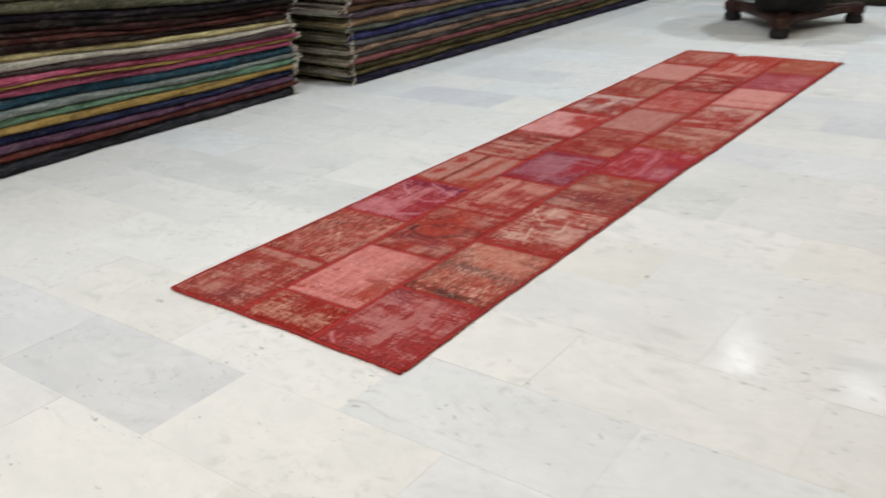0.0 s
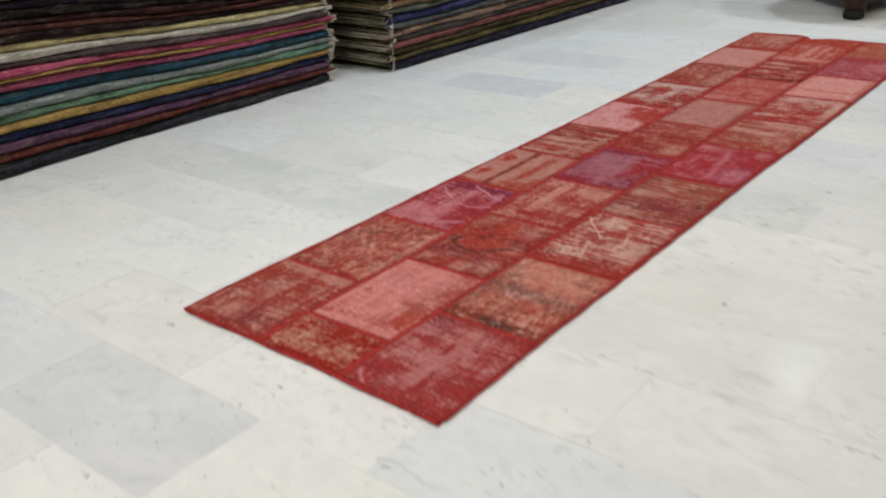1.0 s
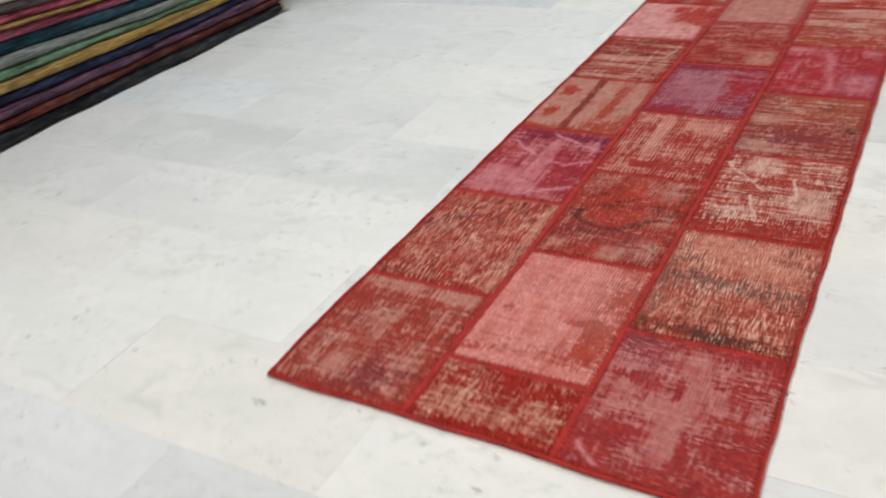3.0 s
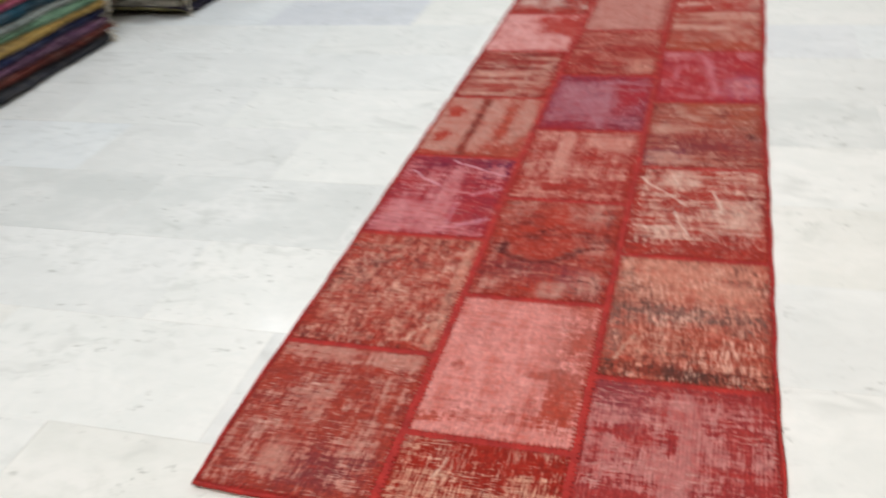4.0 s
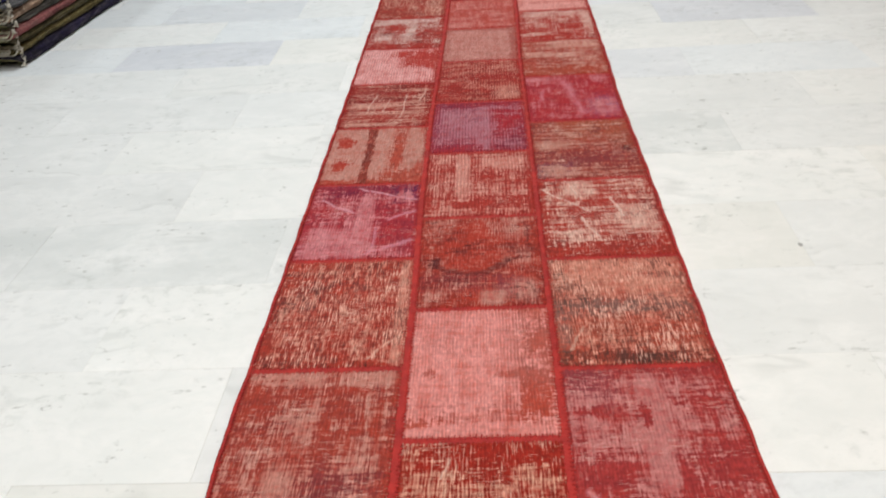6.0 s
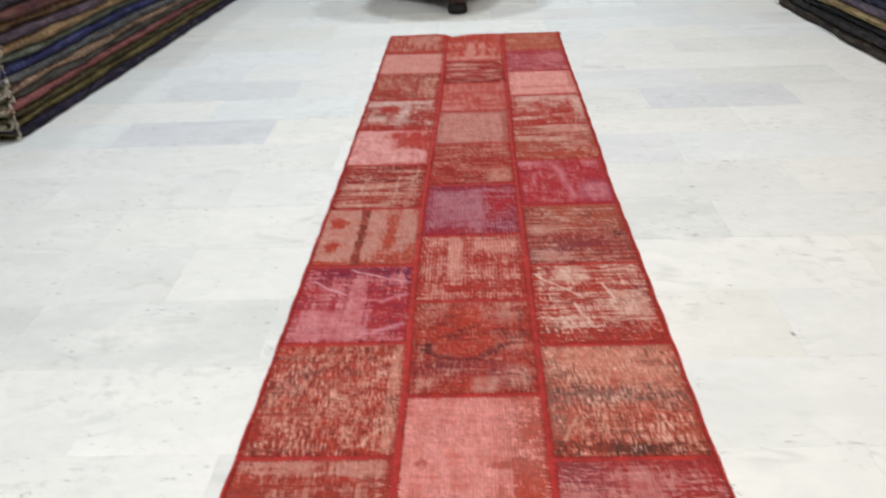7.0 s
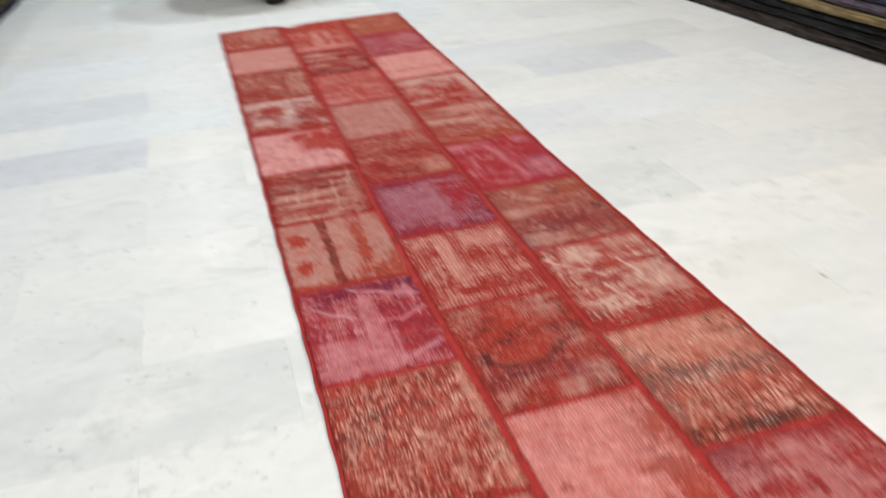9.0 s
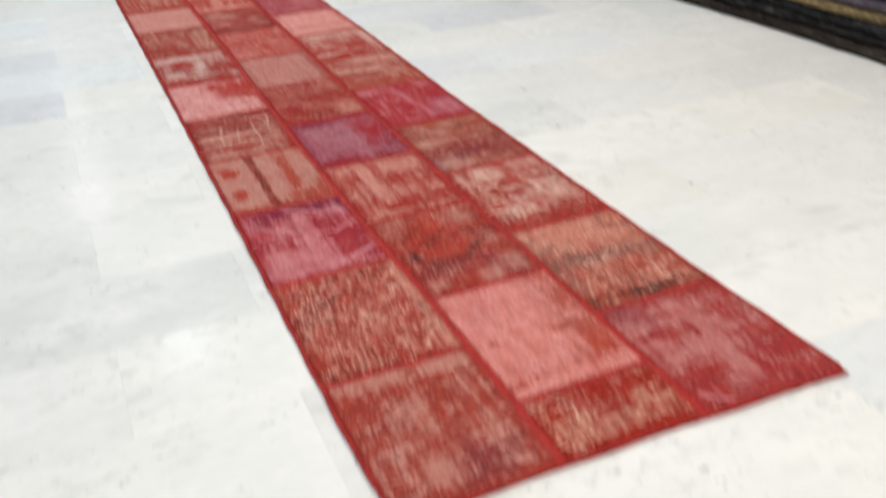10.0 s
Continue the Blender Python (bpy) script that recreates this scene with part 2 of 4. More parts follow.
def patch_cloth(name, bounds, base, pale, dark, worn=0.5, rib=0.5, thread=0.4, plaid=(0.5, 0.5), blot=0.5, darks=0.3, marks=()):
    """Worn, overdyed carpet: a dyed ground, pale bare warp that shows between ribs of pile, smears of wear along both ways of the weave,
    loose threads, and marks with a place of their own. Marks lie in shares of the patch, u across and v along:
    ("wear", u, v, ru, rv, amount), ("tint", u, v, ru, rv, colour, strength), ("line", u, v, u, v, width, colour, strength),
    ("arc", u, v, ru, rv, width, colour, strength): the near half of a drawn oval."""
    x0, x1, y0, y1 = bounds
    wide, deep = x1 - x0, y1 - y0
    pale = tuple(0.88 * p + 0.12 * q for p, q in zip(lin(pale), lin(base)))
    n = Nodes(name)
    at = n.coord.outputs["Object"]
    sway = n.vmath("SUBTRACT", n.noise(at, 14, 3, color=True), (0.5, 0.5, 0.5))
    near = n.vmath("ADD", at, n.vmath("MULTIPLY", sway, (0.006, 0.008, 0)))
    off = n.vmath("ADD", at, n.vmath("MULTIPLY", sway, (0.05, 0.05, 0)))
    axis = n.t.nodes.new("ShaderNodeSeparateXYZ")
    n.t.links.new(near, axis.inputs[0])

    def field(stretch, detail=2, rough=0.6, shift=(0, 0, 0), where=near):
        return n.math("SUBTRACT", n.noise(n.vmath("MULTIPLY", n.vmath("ADD", where, shift), (*stretch, 1)), 1.0, detail, rough), 0.5)

    def gain(v, k):
        return n.math("MULTIPLY", v, k)

    def total(*many):
        out = many[0]
        for v in many[1:]:
            out = n.math("ADD", out, v)
        return out

    ribs = n.math("SINE", gain(axis.outputs[0], 2 * math.pi / (0.0092 if rib > 0.8 else 0.0066)))
    patchy = n.step(field((16, 22), 3, 0.6, (9.1, 4.4, 0)), -0.12, 0.12, 0.25, 1.0)
    ribs = n.math("MULTIPLY", ribs, patchy)
    lines, wefts = field((330, 30)), field((34, 330))
    across, down = field((7, 75), 4, 0.65), field((70, 6), 4, 0.65)
    blots, knots = field((11, 14), 5, 0.68, where=off), field((120, 95), 2)
    ragged = total(gain(lines, 1.2 * thread + 0.7), gain(wefts, 1.1), gain(knots, 1.1), gain(blots, 2.2), gain(across, 1.8), gain(down, 1.6))

    def inside(u, v, ru, rv):
        q = n.vmath("MULTIPLY", n.vmath("SUBTRACT", near, (x0 + u * wide, y0 + v * deep, 0)), (1 / (ru * wide), 1 / (rv * deep), 0))
        part_of = n.t.nodes.new("ShaderNodeSeparateXYZ")
        n.t.links.new(q, part_of.inputs[0])
        far_off = n.math("POWER", n.math("ADD", n.math("POWER", n.math("ABSOLUTE", part_of.outputs[0]), 4.0), n.math("POWER", n.math("ABSOLUTE", part_of.outputs[1]), 4.0)), 0.25)
        return n.step(n.math("ADD", far_off, ragged), 0.30, 1.50, 1, 0)

    wear = total(gain(blots, blot * 2.9), gain(across, plaid[0] * 3.1), gain(down, plaid[1] * 3.1))
    fine = total(gain(ribs, 0.15 * rib), gain(lines, 1.0 * thread + 0.35), gain(wefts, 0.55), gain(knots, 0.5))
    shade = n.mix(n.step(field((26, 34), 4, 0.7, (4.1, 1.3, 0)), -0.16, 0.16), lin(base), n.mix(0.42, lin(base), lin(dark)))
    c = n.mix(gain(n.step(total(gain(blots, -1.2), gain(field((9, 60), 3, 0.6, (2.2, 7.1, 0)), 1.2)), 0.02, 0.30), 0.7), shade, n.mix(0.25, lin(base), lin("b8301f")))
    for kind, *m in marks:
        if kind == "wear":
            wear = n.math("ADD", wear, gain(inside(*m[:4]), m[4] * 1.1))
        elif kind == "tint":
            c = n.mix(gain(inside(*m[:4]), m[5] * 0.8), c, lin(m[4]))
    sides = [n.math("ABSOLUTE", n.math("SUBTRACT", axis.outputs[k], v)) for k, v in ((0, x0), (0, x1), (1, y0), (1, y1))]
    rim = n.math("MINIMUM", n.math("MINIMUM", sides[0], sides[1]), n.math("MINIMUM", sides[2], sides[3]))
    rim = n.step(n.math("ADD", rim, gain(total(blots, across, down, knots), 0.035)), 0.004, 0.026, 1, 0)
    wear = n.math("SUBTRACT", wear, gain(rim, 0.18))
    edge = (0.5 - worn) * 0.55 + 0.06
    mask = n.step(n.math("ADD", wear, fine), edge - 0.21, edge + 0.25)
    tone = n.mix(n.step(field((40, 16), 3, 0.6, (1.7, 3.9, 0)), -0.18, 0.18), pale, n.mix(0.32, pale, lin(base)))
    c = n.mix(gain(mask, 0.86), c, tone)
    dyed = n.step(total(gain(field((9, 46), 4, 0.65, (3.7, 6.2, 0)), 1.3), gain(field((48, 8), 4, 0.65, (5.2, 0.8, 0)), 1.3), gain(knots, 0.5), gain(wefts, 0.4)), -0.05, 0.34)
    c = n.mix(gain(dyed, 0.55), c, n.mix(0.35, lin(base), lin("a82a1f")))
    worn_dark = n.step(total(gain(field((34, 110), 4, 0.7, (6.3, 2.8, 0)), 1.0), gain(field((6, 9), 2, 0.5, (3.3, 8.8, 0)), 0.9), gain(lines, -thread)), 0.08, 0.24)
    c = n.mix(gain(worn_dark, min(0.85, darks * 1.7)), c, lin(dark))
    bare = n.step(total(lines, gain(field((14, 10), 2, 0.5, (8.8, 5.1, 0)), 0.7)), 0.10, 0.19)
    c = n.mix(gain(bare, min(0.7, thread * 0.62)), c, n.mix(0.35, pale, lin("f0d4c4")))
    gaps = n.step(total(field((290, 26), 2, 0.6, (0.9, 5.5, 0)), gain(field((14, 10), 2, 0.5, (5.8, 1.1, 0)), 0.7)), 0.11, 0.20)
    c = n.mix(gain(gaps, min(0.8, thread * 0.75)), c, n.mix(0.75, lin(base), lin(dark)))
    picks = n.step(total(wefts, gain(field((10, 12), 2, 0.5, (7.7, 9.3, 0)), 0.6)), 0.14, 0.22)
    c = n.mix(gain(picks, 0.40 + 0.35 * plaid[0]), c, n.mix(0.35, pale, lin("f0d4c4")))
    for kind, *m in marks:
        if kind == "line":
            a, b = Vector((x0 + m[0] * wide, y0 + m[1] * deep, 0)), Vector((x0 + m[2] * wide, y0 + m[3] * deep, 0))
            way = (b - a).normalized()
            rel = n.vmath("SUBTRACT", n.vmath("ADD", at, n.vmath("MULTIPLY", sway, (0.03, 0.03, 0))), (a + b) / 2)
            along, side = n.t.nodes.new("ShaderNodeVectorMath"), n.t.nodes.new("ShaderNodeVectorMath")
            for node, d in ((along, way), (side, Vector((-way.y, way.x, 0)))):
                node.operation = "DOT_PRODUCT"
                n.t.links.new(rel, node.inputs[0])
                node.inputs[1].default_value = d
            fall = n.math("ADD", n.math("ABSOLUTE", side.outputs["Value"]), gain(total(knots, lines, wefts, blots), m[4] * 3.0))
            on = n.math("MULTIPLY", n.step(fall, m[4] * 0.1, m[4] * 1.1, 1, 0), n.step(n.math("ABSOLUTE", along.outputs["Value"]), (b - a).length * 0.42, (b - a).length * 0.54, 1, 0))
            c = n.mix(gain(on, m[6] * 0.72), c, lin(m[5]))
        elif kind == "arc":
            rel = n.vmath("SUBTRACT", n.vmath("ADD", at, n.vmath("MULTIPLY", sway, (0.05, 0.05, 0))), (x0 + m[0] * wide, y0 + m[1] * deep, 0))
            q = n.vmath("MULTIPLY", rel, (1 / (m[2] * wide), 1 / (m[3] * deep), 0))
            split = n.t.nodes.new("ShaderNodeSeparateXYZ")
            n.t.links.new(q, split.inputs[0])
            ring = n.math("ABSOLUTE", n.math("SUBTRACT", n.math("ADD", n.vmath("LENGTH", q), gain(total(knots, wefts, blots), 0.35)), 1.0))
            on = n.math("MULTIPLY", n.step(ring, m[4] * 0.4, m[4], 1, 0), n.step(n.math("ADD", split.outputs[1], gain(split.outputs[0], 0.15)), 0.0, 0.22, 1, 0))
            c = n.mix(gain(on, m[6] * 0.72), c, lin(m[5]))
    grey = n.t.nodes.new("ShaderNodeRGBToBW")
    n.put(grey.inputs[0], c)
    c = n.mix(0.03, c, n.mix(1.0, grey.outputs[0], (1.5, 0.86, 0.84, 1), "MULTIPLY"))
    # Shade in the grooves between ribs, multiplied into the colour.
    groove_shade = n.step(ribs, -1.0, 0.6, 1.0 - 0.20 * rib, 1.05)
    grain = n.math("MULTIPLY", n.step(knots, -0.2, 0.2, 0.80, 1.08), n.step(lines, -0.22, 0.22, 0.90 - 0.14 * thread, 1.05 + 0.08 * thread))
    c = n.mix(1.0, c, n.math("MULTIPLY", groove_shade, grain), "MULTIPLY")
    n.bump(total(gain(ribs, 0.25 * rib), lines, knots), 0.55, 0.0022)
    return n.finish(c, 0.92, **{"Specular IOR Level": 0.2})


STITCH = plain("red_stitching", "b82e27", "8f1f1c", 34, 0.9, 0.5, 0.003)


# ---- builders ----
def mesh_of(bm, name, material, smooth=False):
    me = bpy.data.meshes.new(name)
    bm.normal_update()
    bm.to_mesh(me)
    bm.free()
    if smooth:
        me.polygons.foreach_set("use_smooth", [True] * len(me.polygons))
    me.materials.append(material)
    return me


def part(name, bm, material, parent, label="", smooth=False):
    ob = new(name, mesh_of(bm, name, material, smooth))
    ob.parent = parent
    return tagged(ob, label)


def box(bm, x0, x1, y0, y1, z0, z1):
    v = [bm.verts.new(p) for p in ((x0, y0, z0), (x1, y0, z0), (x1, y1, z0), (x0, y1, z0), (x0, y0, z1), (x1, y0, z1), (x1, y1, z1), (x0, y1, z1))]
    for f in ((3, 2, 1, 0), (4, 5, 6, 7), (0, 1, 5, 4), (1, 2, 6, 5), (2, 3, 7, 6), (3, 0, 4, 7)):
        bm.faces.new([v[i] for i in f])
    return v


def lathe(bm, rings, cx=0.0, cy=0.0, n=32):
    """A turned form from rings of (radius, z)."""
    loops = [[bm.verts.new((cx + r * math.cos(2 * math.pi * i / n), cy + r * math.sin(2 * math.pi * i / n), z)) for i in range(n)] for r, z in rings]
    for a, b in zip(loops, loops[1:]):
        for i in range(n):
            bm.faces.new((a[i], a[(i + 1) % n], b[(i + 1) % n], b[i]))
    bm.faces.new(loops[0][::-1]), bm.faces.new(loops[-1])


def tube(bm, pts, r, n=8):
    loops = []
    for i, p in enumerate(pts):
        d = (Vector(pts[min(i + 1, len(pts) - 1)]) - Vector(pts[max(i - 1, 0)])).normalized()
        s = d.cross(Vector((0, 0, 1))).normalized()
        u = s.cross(d)
        loops.append([bm.verts.new(Vector(p) + r * (math.cos(2 * math.pi * k / n) * s + math.sin(2 * math.pi * k / n) * u)) for k in range(n)])
    for a, b in zip(loops, loops[1:]):
        for k in range(n):
            bm.faces.new((a[k], a[(k + 1) % n], b[(k + 1) % n], b[k]))
    bm.faces.new(loops[0][::-1]), bm.faces.new(loops[-1])


def lerp(table, y):
    """Value at y of a short table of (y, value)."""
    return float(np.interp(y, [a for a, _ in table], [b for _, b in table]))


# ---- room ----
x0, x1, y0, y1, high = ROOM
# Unseen shell that closes the room and sets the bounced light.
for name, dims in (("wall_west", (x0 - 0.2, x0, y0, y1, 0, high)), ("wall_east", (x1, x1 + 0.2, y0, y1, 0, high)),
                   ("wall_south", (x0 - 0.2, x1 + 0.2, y0 - 0.2, y0, 0, high)), ("wall_north", (x0 - 0.2, x1 + 0.2, y1, y1 + 0.2, 0, high))):
    bm = bmesh.new()
    box(bm, *dims)
    tagged(new(name, mesh_of(bm, name, WALL)), "plain grey-beige wall, unseen, added to close the room", "wall", kind="structure")
bm = bmesh.new()
box(bm, x0 - 0.2, x1 + 0.2, y0 - 0.2, y1 + 0.2, high, high + 0.2)
tagged(new("ceiling", mesh_of(bm, "ceiling", CEILING)), "plain light grey ceiling, unseen, added to close the room", "ceiling", kind="structure")
bm = bmesh.new()
box(bm, x0 - 0.2, x1 + 0.2, y0 - 0.2, y1 + 0.2, -0.2, -0.0006)
floor = tagged(new("floor", mesh_of(bm, "floor", GROUT)), "polished white marble floor laid in half bond", "floor", kind="structure")


def ceiling_lamp():
    lamp = new("ceiling_lamp")
    bm = bmesh.new()
    lathe(bm, ((0.19, 0.0), (0.195, -0.012), (0.185, -0.03), (0.165, -0.03), (0.16, -0.004)))
    part("housing", bm, METAL, lamp, smooth=True)
    bm = bmesh.new()
    lathe(bm, ((0.158, -0.005), (0.15, -0.008)))
    part("diffuser", bm, METAL, lamp, "white frosted diffuser")
    return tagged(lamp, "round white recessed ceiling downlight, out of view, inferred or added as fill", "ceiling lamp", "ceiling lamps")


first = ceiling_lamp()
first.matrix_basis = pose(LAMPS[0][0], LAMPS[0][1], high)
# Housings for all lamps, the added fill ones too.
for lx, ly, *_ in LAMPS[1:]:
    copy_thing(first, pose(lx, ly, high))

# ---- patchwork runner ----
SIDE_L = ((0, -0.446), (0.2, -0.454), (0.8, -0.450), (1.3, -0.448), (2.1, -0.446), (3.0, -0.447), (4.1, -0.450))
SIDE_R = ((-0.02, 0.444), (0.18, 0.441), (0.4, 0.436), (0.8, 0.438), (1.3, 0.438), (1.75, 0.437), (2.1, 0.448), (3.0, 0.458), (4.1, 0.472))
FAR_END = ((-0.46, 4.005), (-0.20, 4.020), (-0.135, 3.985), (-0.11, 3.930), (-0.06, 3.965), (0.0, 3.990), (0.2, 3.985), (0.48, 3.970))
SEAM_L = ((0, -0.150), (0.6, -0.150), (1.0, -0.157), (1.6, -0.158), (2.3, -0.146), (2.8, -0.140), (4.0, -0.138))
SEAM_R = ((0, 0.134), (1.2, 0.138), (2.2, 0.141), (2.7, 0.151), (4.0, 0.166))
NEAR_END = ((-0.46, 0.001), (0.0, -0.001), (0.25, -0.009), (0.46, -0.017))
LONG = 3.985


def lie(x, y):
    """Height of the runner's ground: nearly flat, slightly wavy at its sides."""
    e = min(abs(x) / 0.44, 1.2) ** 4
    return 0.0010 * e * (1 + math.sin(5.1 * y + (2.0 if x < 0 else 0.3))) + 0.0008 * (1 + noise.noise((x * 3, y * 2, 0)))


runner = tagged(new("patchwork_runner"), "long red patchwork runner of worn carpet pieces on marble", "rug")


def cloth_grid(bm, edges, y_lo, y_hi, nx, ny, top, skirt, jag, seed):
    rnd = random.Random(seed)
    left, right = edges
    grid = []
    for j in range(ny + 1):
        row = []
        for i in range(nx + 1):
            y = y_lo + (y_hi - y_lo) * j / ny
            x = lerp(left, y) + (lerp(right, y) - lerp(left, y)) * i / nx
            rim = i in (0, nx) or j in (0, ny)
            if i in (0, nx):
                x += jag * (rnd.random() - 0.5) * 2 + jag * (-1) ** j * 1.1
            if j in (0, ny):
                y += jag * (rnd.random() - 0.5) * 2 + jag * (-1) ** i * 1.1
            if y < 0.16:
                y += lerp(NEAR_END, x) * (1 - max(y, 0) / 0.16)
            if y > 3.6:
                y += (lerp(FAR_END, x) - LONG) * (y - 3.6) / (LONG - 3.6)
            row.append(bm.verts.new((x, y, lie(x, y) + top - (0.0012 if rim else 0))))
        grid.append(row)
    for j in range(ny):
        for i in range(nx):
            bm.faces.new((grid[j][i], grid[j][i + 1], grid[j + 1][i + 1], grid[j + 1][i]))
    ring = grid[0][:] + [r[-1] for r in grid[1:]] + grid[-1][-2::-1] + [r[0] for r in grid[-2:0:-1]]
    low = [bm.verts.new((v.co.x, v.co.y, max(0.0008, v.co.z - skirt))) for v in ring]
    for k in range(len(ring)):
        m = (k + 1) % len(ring)
        bm.faces.new((ring[m], ring[k], low[k], low[m]))
    return grid, low


bm = bmesh.new()
_, low = cloth_grid(bm, (SIDE_L, SIDE_R), 0.0, LONG, 40, 160, 0.0055, 0.02, 0.0008, 5)
bm.faces.new(low[::-1])
part("backing", bm, STITCH, runner, "red stitched backing with overcast seams", smooth=True)
for name, side, sign in (("binding", SIDE_L, -1), ("binding", SIDE_R, 1)):
    bm = bmesh.new()
    rnd = random.Random(9)
    ys = [LONG * k / 200 for k in range(201)]
    tube(bm, [(lerp(side, y) + sign * 0.001 + 0.0012 * math.sin(y * 37 + rnd.random()), y, lie(lerp(side, y), y) + 0.0045) for y in ys], 0.0036)
    part(name, bm, STITCH, runner, "dark red overcast edge", smooth=True)
for y in (0.0, LONG):
    bm = bmesh.new()
    xs = [lerp(SIDE_L, y) + (lerp(SIDE_R, y) - lerp(SIDE_L, y)) * k / 50 for k in range(51)]
    tube(bm, [(x, lerp(FAR_END if y > 1 else NEAR_END, x) + 0.002 * math.sin(x * 23), lie(x, y) + 0.0045) for x in xs], 0.0036)
    part("binding", bm, STITCH, runner, "dark red overcast edge", smooth=True)

rnd = random.Random(33)
bm = bmesh.new()
for k in range(80):
    y = rnd.uniform(0.0, LONG - 0.02)
    left = rnd.random() < 0.5
    x = lerp(SIDE_L if left else SIDE_R, y)
    out = (-1 if left else 1) * rnd.uniform(0.003, 0.008)
    slant = rnd.uniform(-0.008, 0.008)
    tube(bm, [(x - out * 0.4, y, 0.0075), (x + out * 0.5, y + slant * 0.5, 0.0055), (x + out, y + slant, 0.0016)], rnd.uniform(0.0005, 0.0009), 4)
for k in range(6):
    tube(bm, [(0.468, 3.965, 0.006), (0.474 + rnd.uniform(0, 0.012), 3.968 + rnd.uniform(-0.006, 0.01), 0.005), (0.476 + rnd.uniform(0, 0.008), 3.964 + rnd.uniform(-0.016, 0.016), 0.002)], 0.0014, 4)
tagged(part("frayed_threads", bm, plain("frayed_wool", "6c2020", "42181a", 60, 0.95), runner, "loose dark red threads along the edges"), kind="stuff")

ROWS_L = (0, 0.375, 0.778, 1.170, 1.560, 1.945, 2.330, 2.740, 3.170, 3.570, LONG)
ROWS_M = (0, 0.174, 0.568, 0.968, 1.352, 1.745, 2.151, 2.550, 2.980, 3.400, LONG)
ROWS_R = (0, 0.362, 0.757, 1.157, 1.556, 1.960, 2.354, 2.761, 3.159, 3.580, LONG)
# Each piece by its column and its number from the near end: ground, pale and dark tones, worn, rib, thread, plaid, blot, darks, marks.
PIECES = {}


def piece(column, row, *tones, **how):
    PIECES[column, row] = (tones, how)


piece("L", 0, "a23c2c", "ca9284", "6e2c30", worn=0.50, rib=0.35, thread=0.35, plaid=(0.45, 0.55), blot=0.45, darks=0.25, marks=(
    ("wear", 0.25, 0.93, 0.22, 0.05, 0.5), ("wear", 0.78, 0.91, 0.20, 0.05, 0.5), ("wear", 0.5, 0.03, 0.6, 0.06, -0.6), ("wear", 0.60, 0.45, 0.08, 0.5, -0.30),
    ("wear", 0.14, 0.70, 0.16, 0.18, -0.35), ("tint", 0.66, 0.20, 0.22, 0.12, "74323a", 0.7), ("tint", 0.45, 0.36, 0.10, 0.10, "96392c", 0.5), ("wear", 0.36, 0.18, 0.08, 0.12, 0.35), ("wear", 0.42, 0.60, 0.14, 0.16, 0.25)))
piece("L", 1, "ac3a2a", "d8a08c", "503432", worn=0.50, rib=0.3, thread=1.0, plaid=(0.25, 0.4), blot=0.35, darks=0.35, marks=(
    ("wear", 0.97, 0.5, 0.05, 0.5, 0.45), ("line", 0.74, 0.06, 0.95, 0.24, 0.004, "e6b8a2", 0.8), ("tint", 0.3, 0.15, 0.35, 0.10, "8e2c20", 0.5), ("tint", 0.62, 0.72, 0.05, 0.06, "6a4a48", 0.5),
    ("line", 0.70, 0.08, 0.62, 0.22, 0.003, "e6b8a2", 0.6), ("tint", 0.25, 0.55, 0.06, 0.05, "7d5a58", 0.5)))
piece("L", 2, "a82a33", "d88e92", "4a1e34", worn=0.52, rib=0.45, thread=0.25, plaid=(0.55, 0.55), blot=0.3, darks=0.2, marks=(
    ("tint", 0.5, 0.93, 0.55, 0.08, "7c1f38", 0.8), ("tint", 0.90, 0.84, 0.14, 0.10, "43204a", 0.9), ("tint", 0.2, 0.84, 0.2, 0.05, "5c1f3c", 0.6), ("wear", 0.5, 0.93, 0.6, 0.07, -0.4),
    ("wear", 0.30, 0.20, 0.24, 0.16, 0.55), ("wear", 0.52, 0.5, 0.07, 0.45, 0.35), ("wear", 0.85, 0.35, 0.14, 0.24, -0.40), ("line", 0.42, 0.93, 1.02, 0.74, 0.0045, "eab0bc", 0.85),
    ("line", 0.08, 0.78, 0.42, 0.58, 0.005, "eab0bc", 0.75), ("line", 0.74, 0.48, 1.0, 0.60, 0.006, "e79cac", 0.7), ("line", 0.60, 0.06, 0.98, 0.22, 0.009, "e39aa9", 0.75), ("line", 0.66, 0.40, 0.64, 0.05, 0.005, "e39aa9", 0.6)))
piece("L", 3, "b04a38", "c4978a", "5e1f1a", worn=0.72, rib=0.3, thread=0.25, plaid=(0.15, 0.6), blot=0.25, darks=0.15, marks=(
    ("wear", 0.2, 0.5, 0.22, 0.5, 0.4), ("wear", 0.58, 0.5, 0.10, 0.45, 0.35), ("wear", 0.90, 0.65, 0.10, 0.35, 0.35), ("wear", 0.15, 0.30, 0.075, 0.085, -1.6), ("wear", 0.17, 0.72, 0.075, 0.085, -1.6),
    ("tint", 0.16, 0.50, 0.10, 0.40, "a92d1e", 0.9), ("wear", 0.42, 0.5, 0.04, 0.45, -0.9), ("tint", 0.42, 0.45, 0.05, 0.5, "541c18", 0.85), ("wear", 0.72, 0.5, 0.05, 0.4, -0.6), ("wear", 0.8, 0.12, 0.2, 0.10, -0.5), ("wear", 0.4, 0.03, 0.6, 0.04, -0.8)))
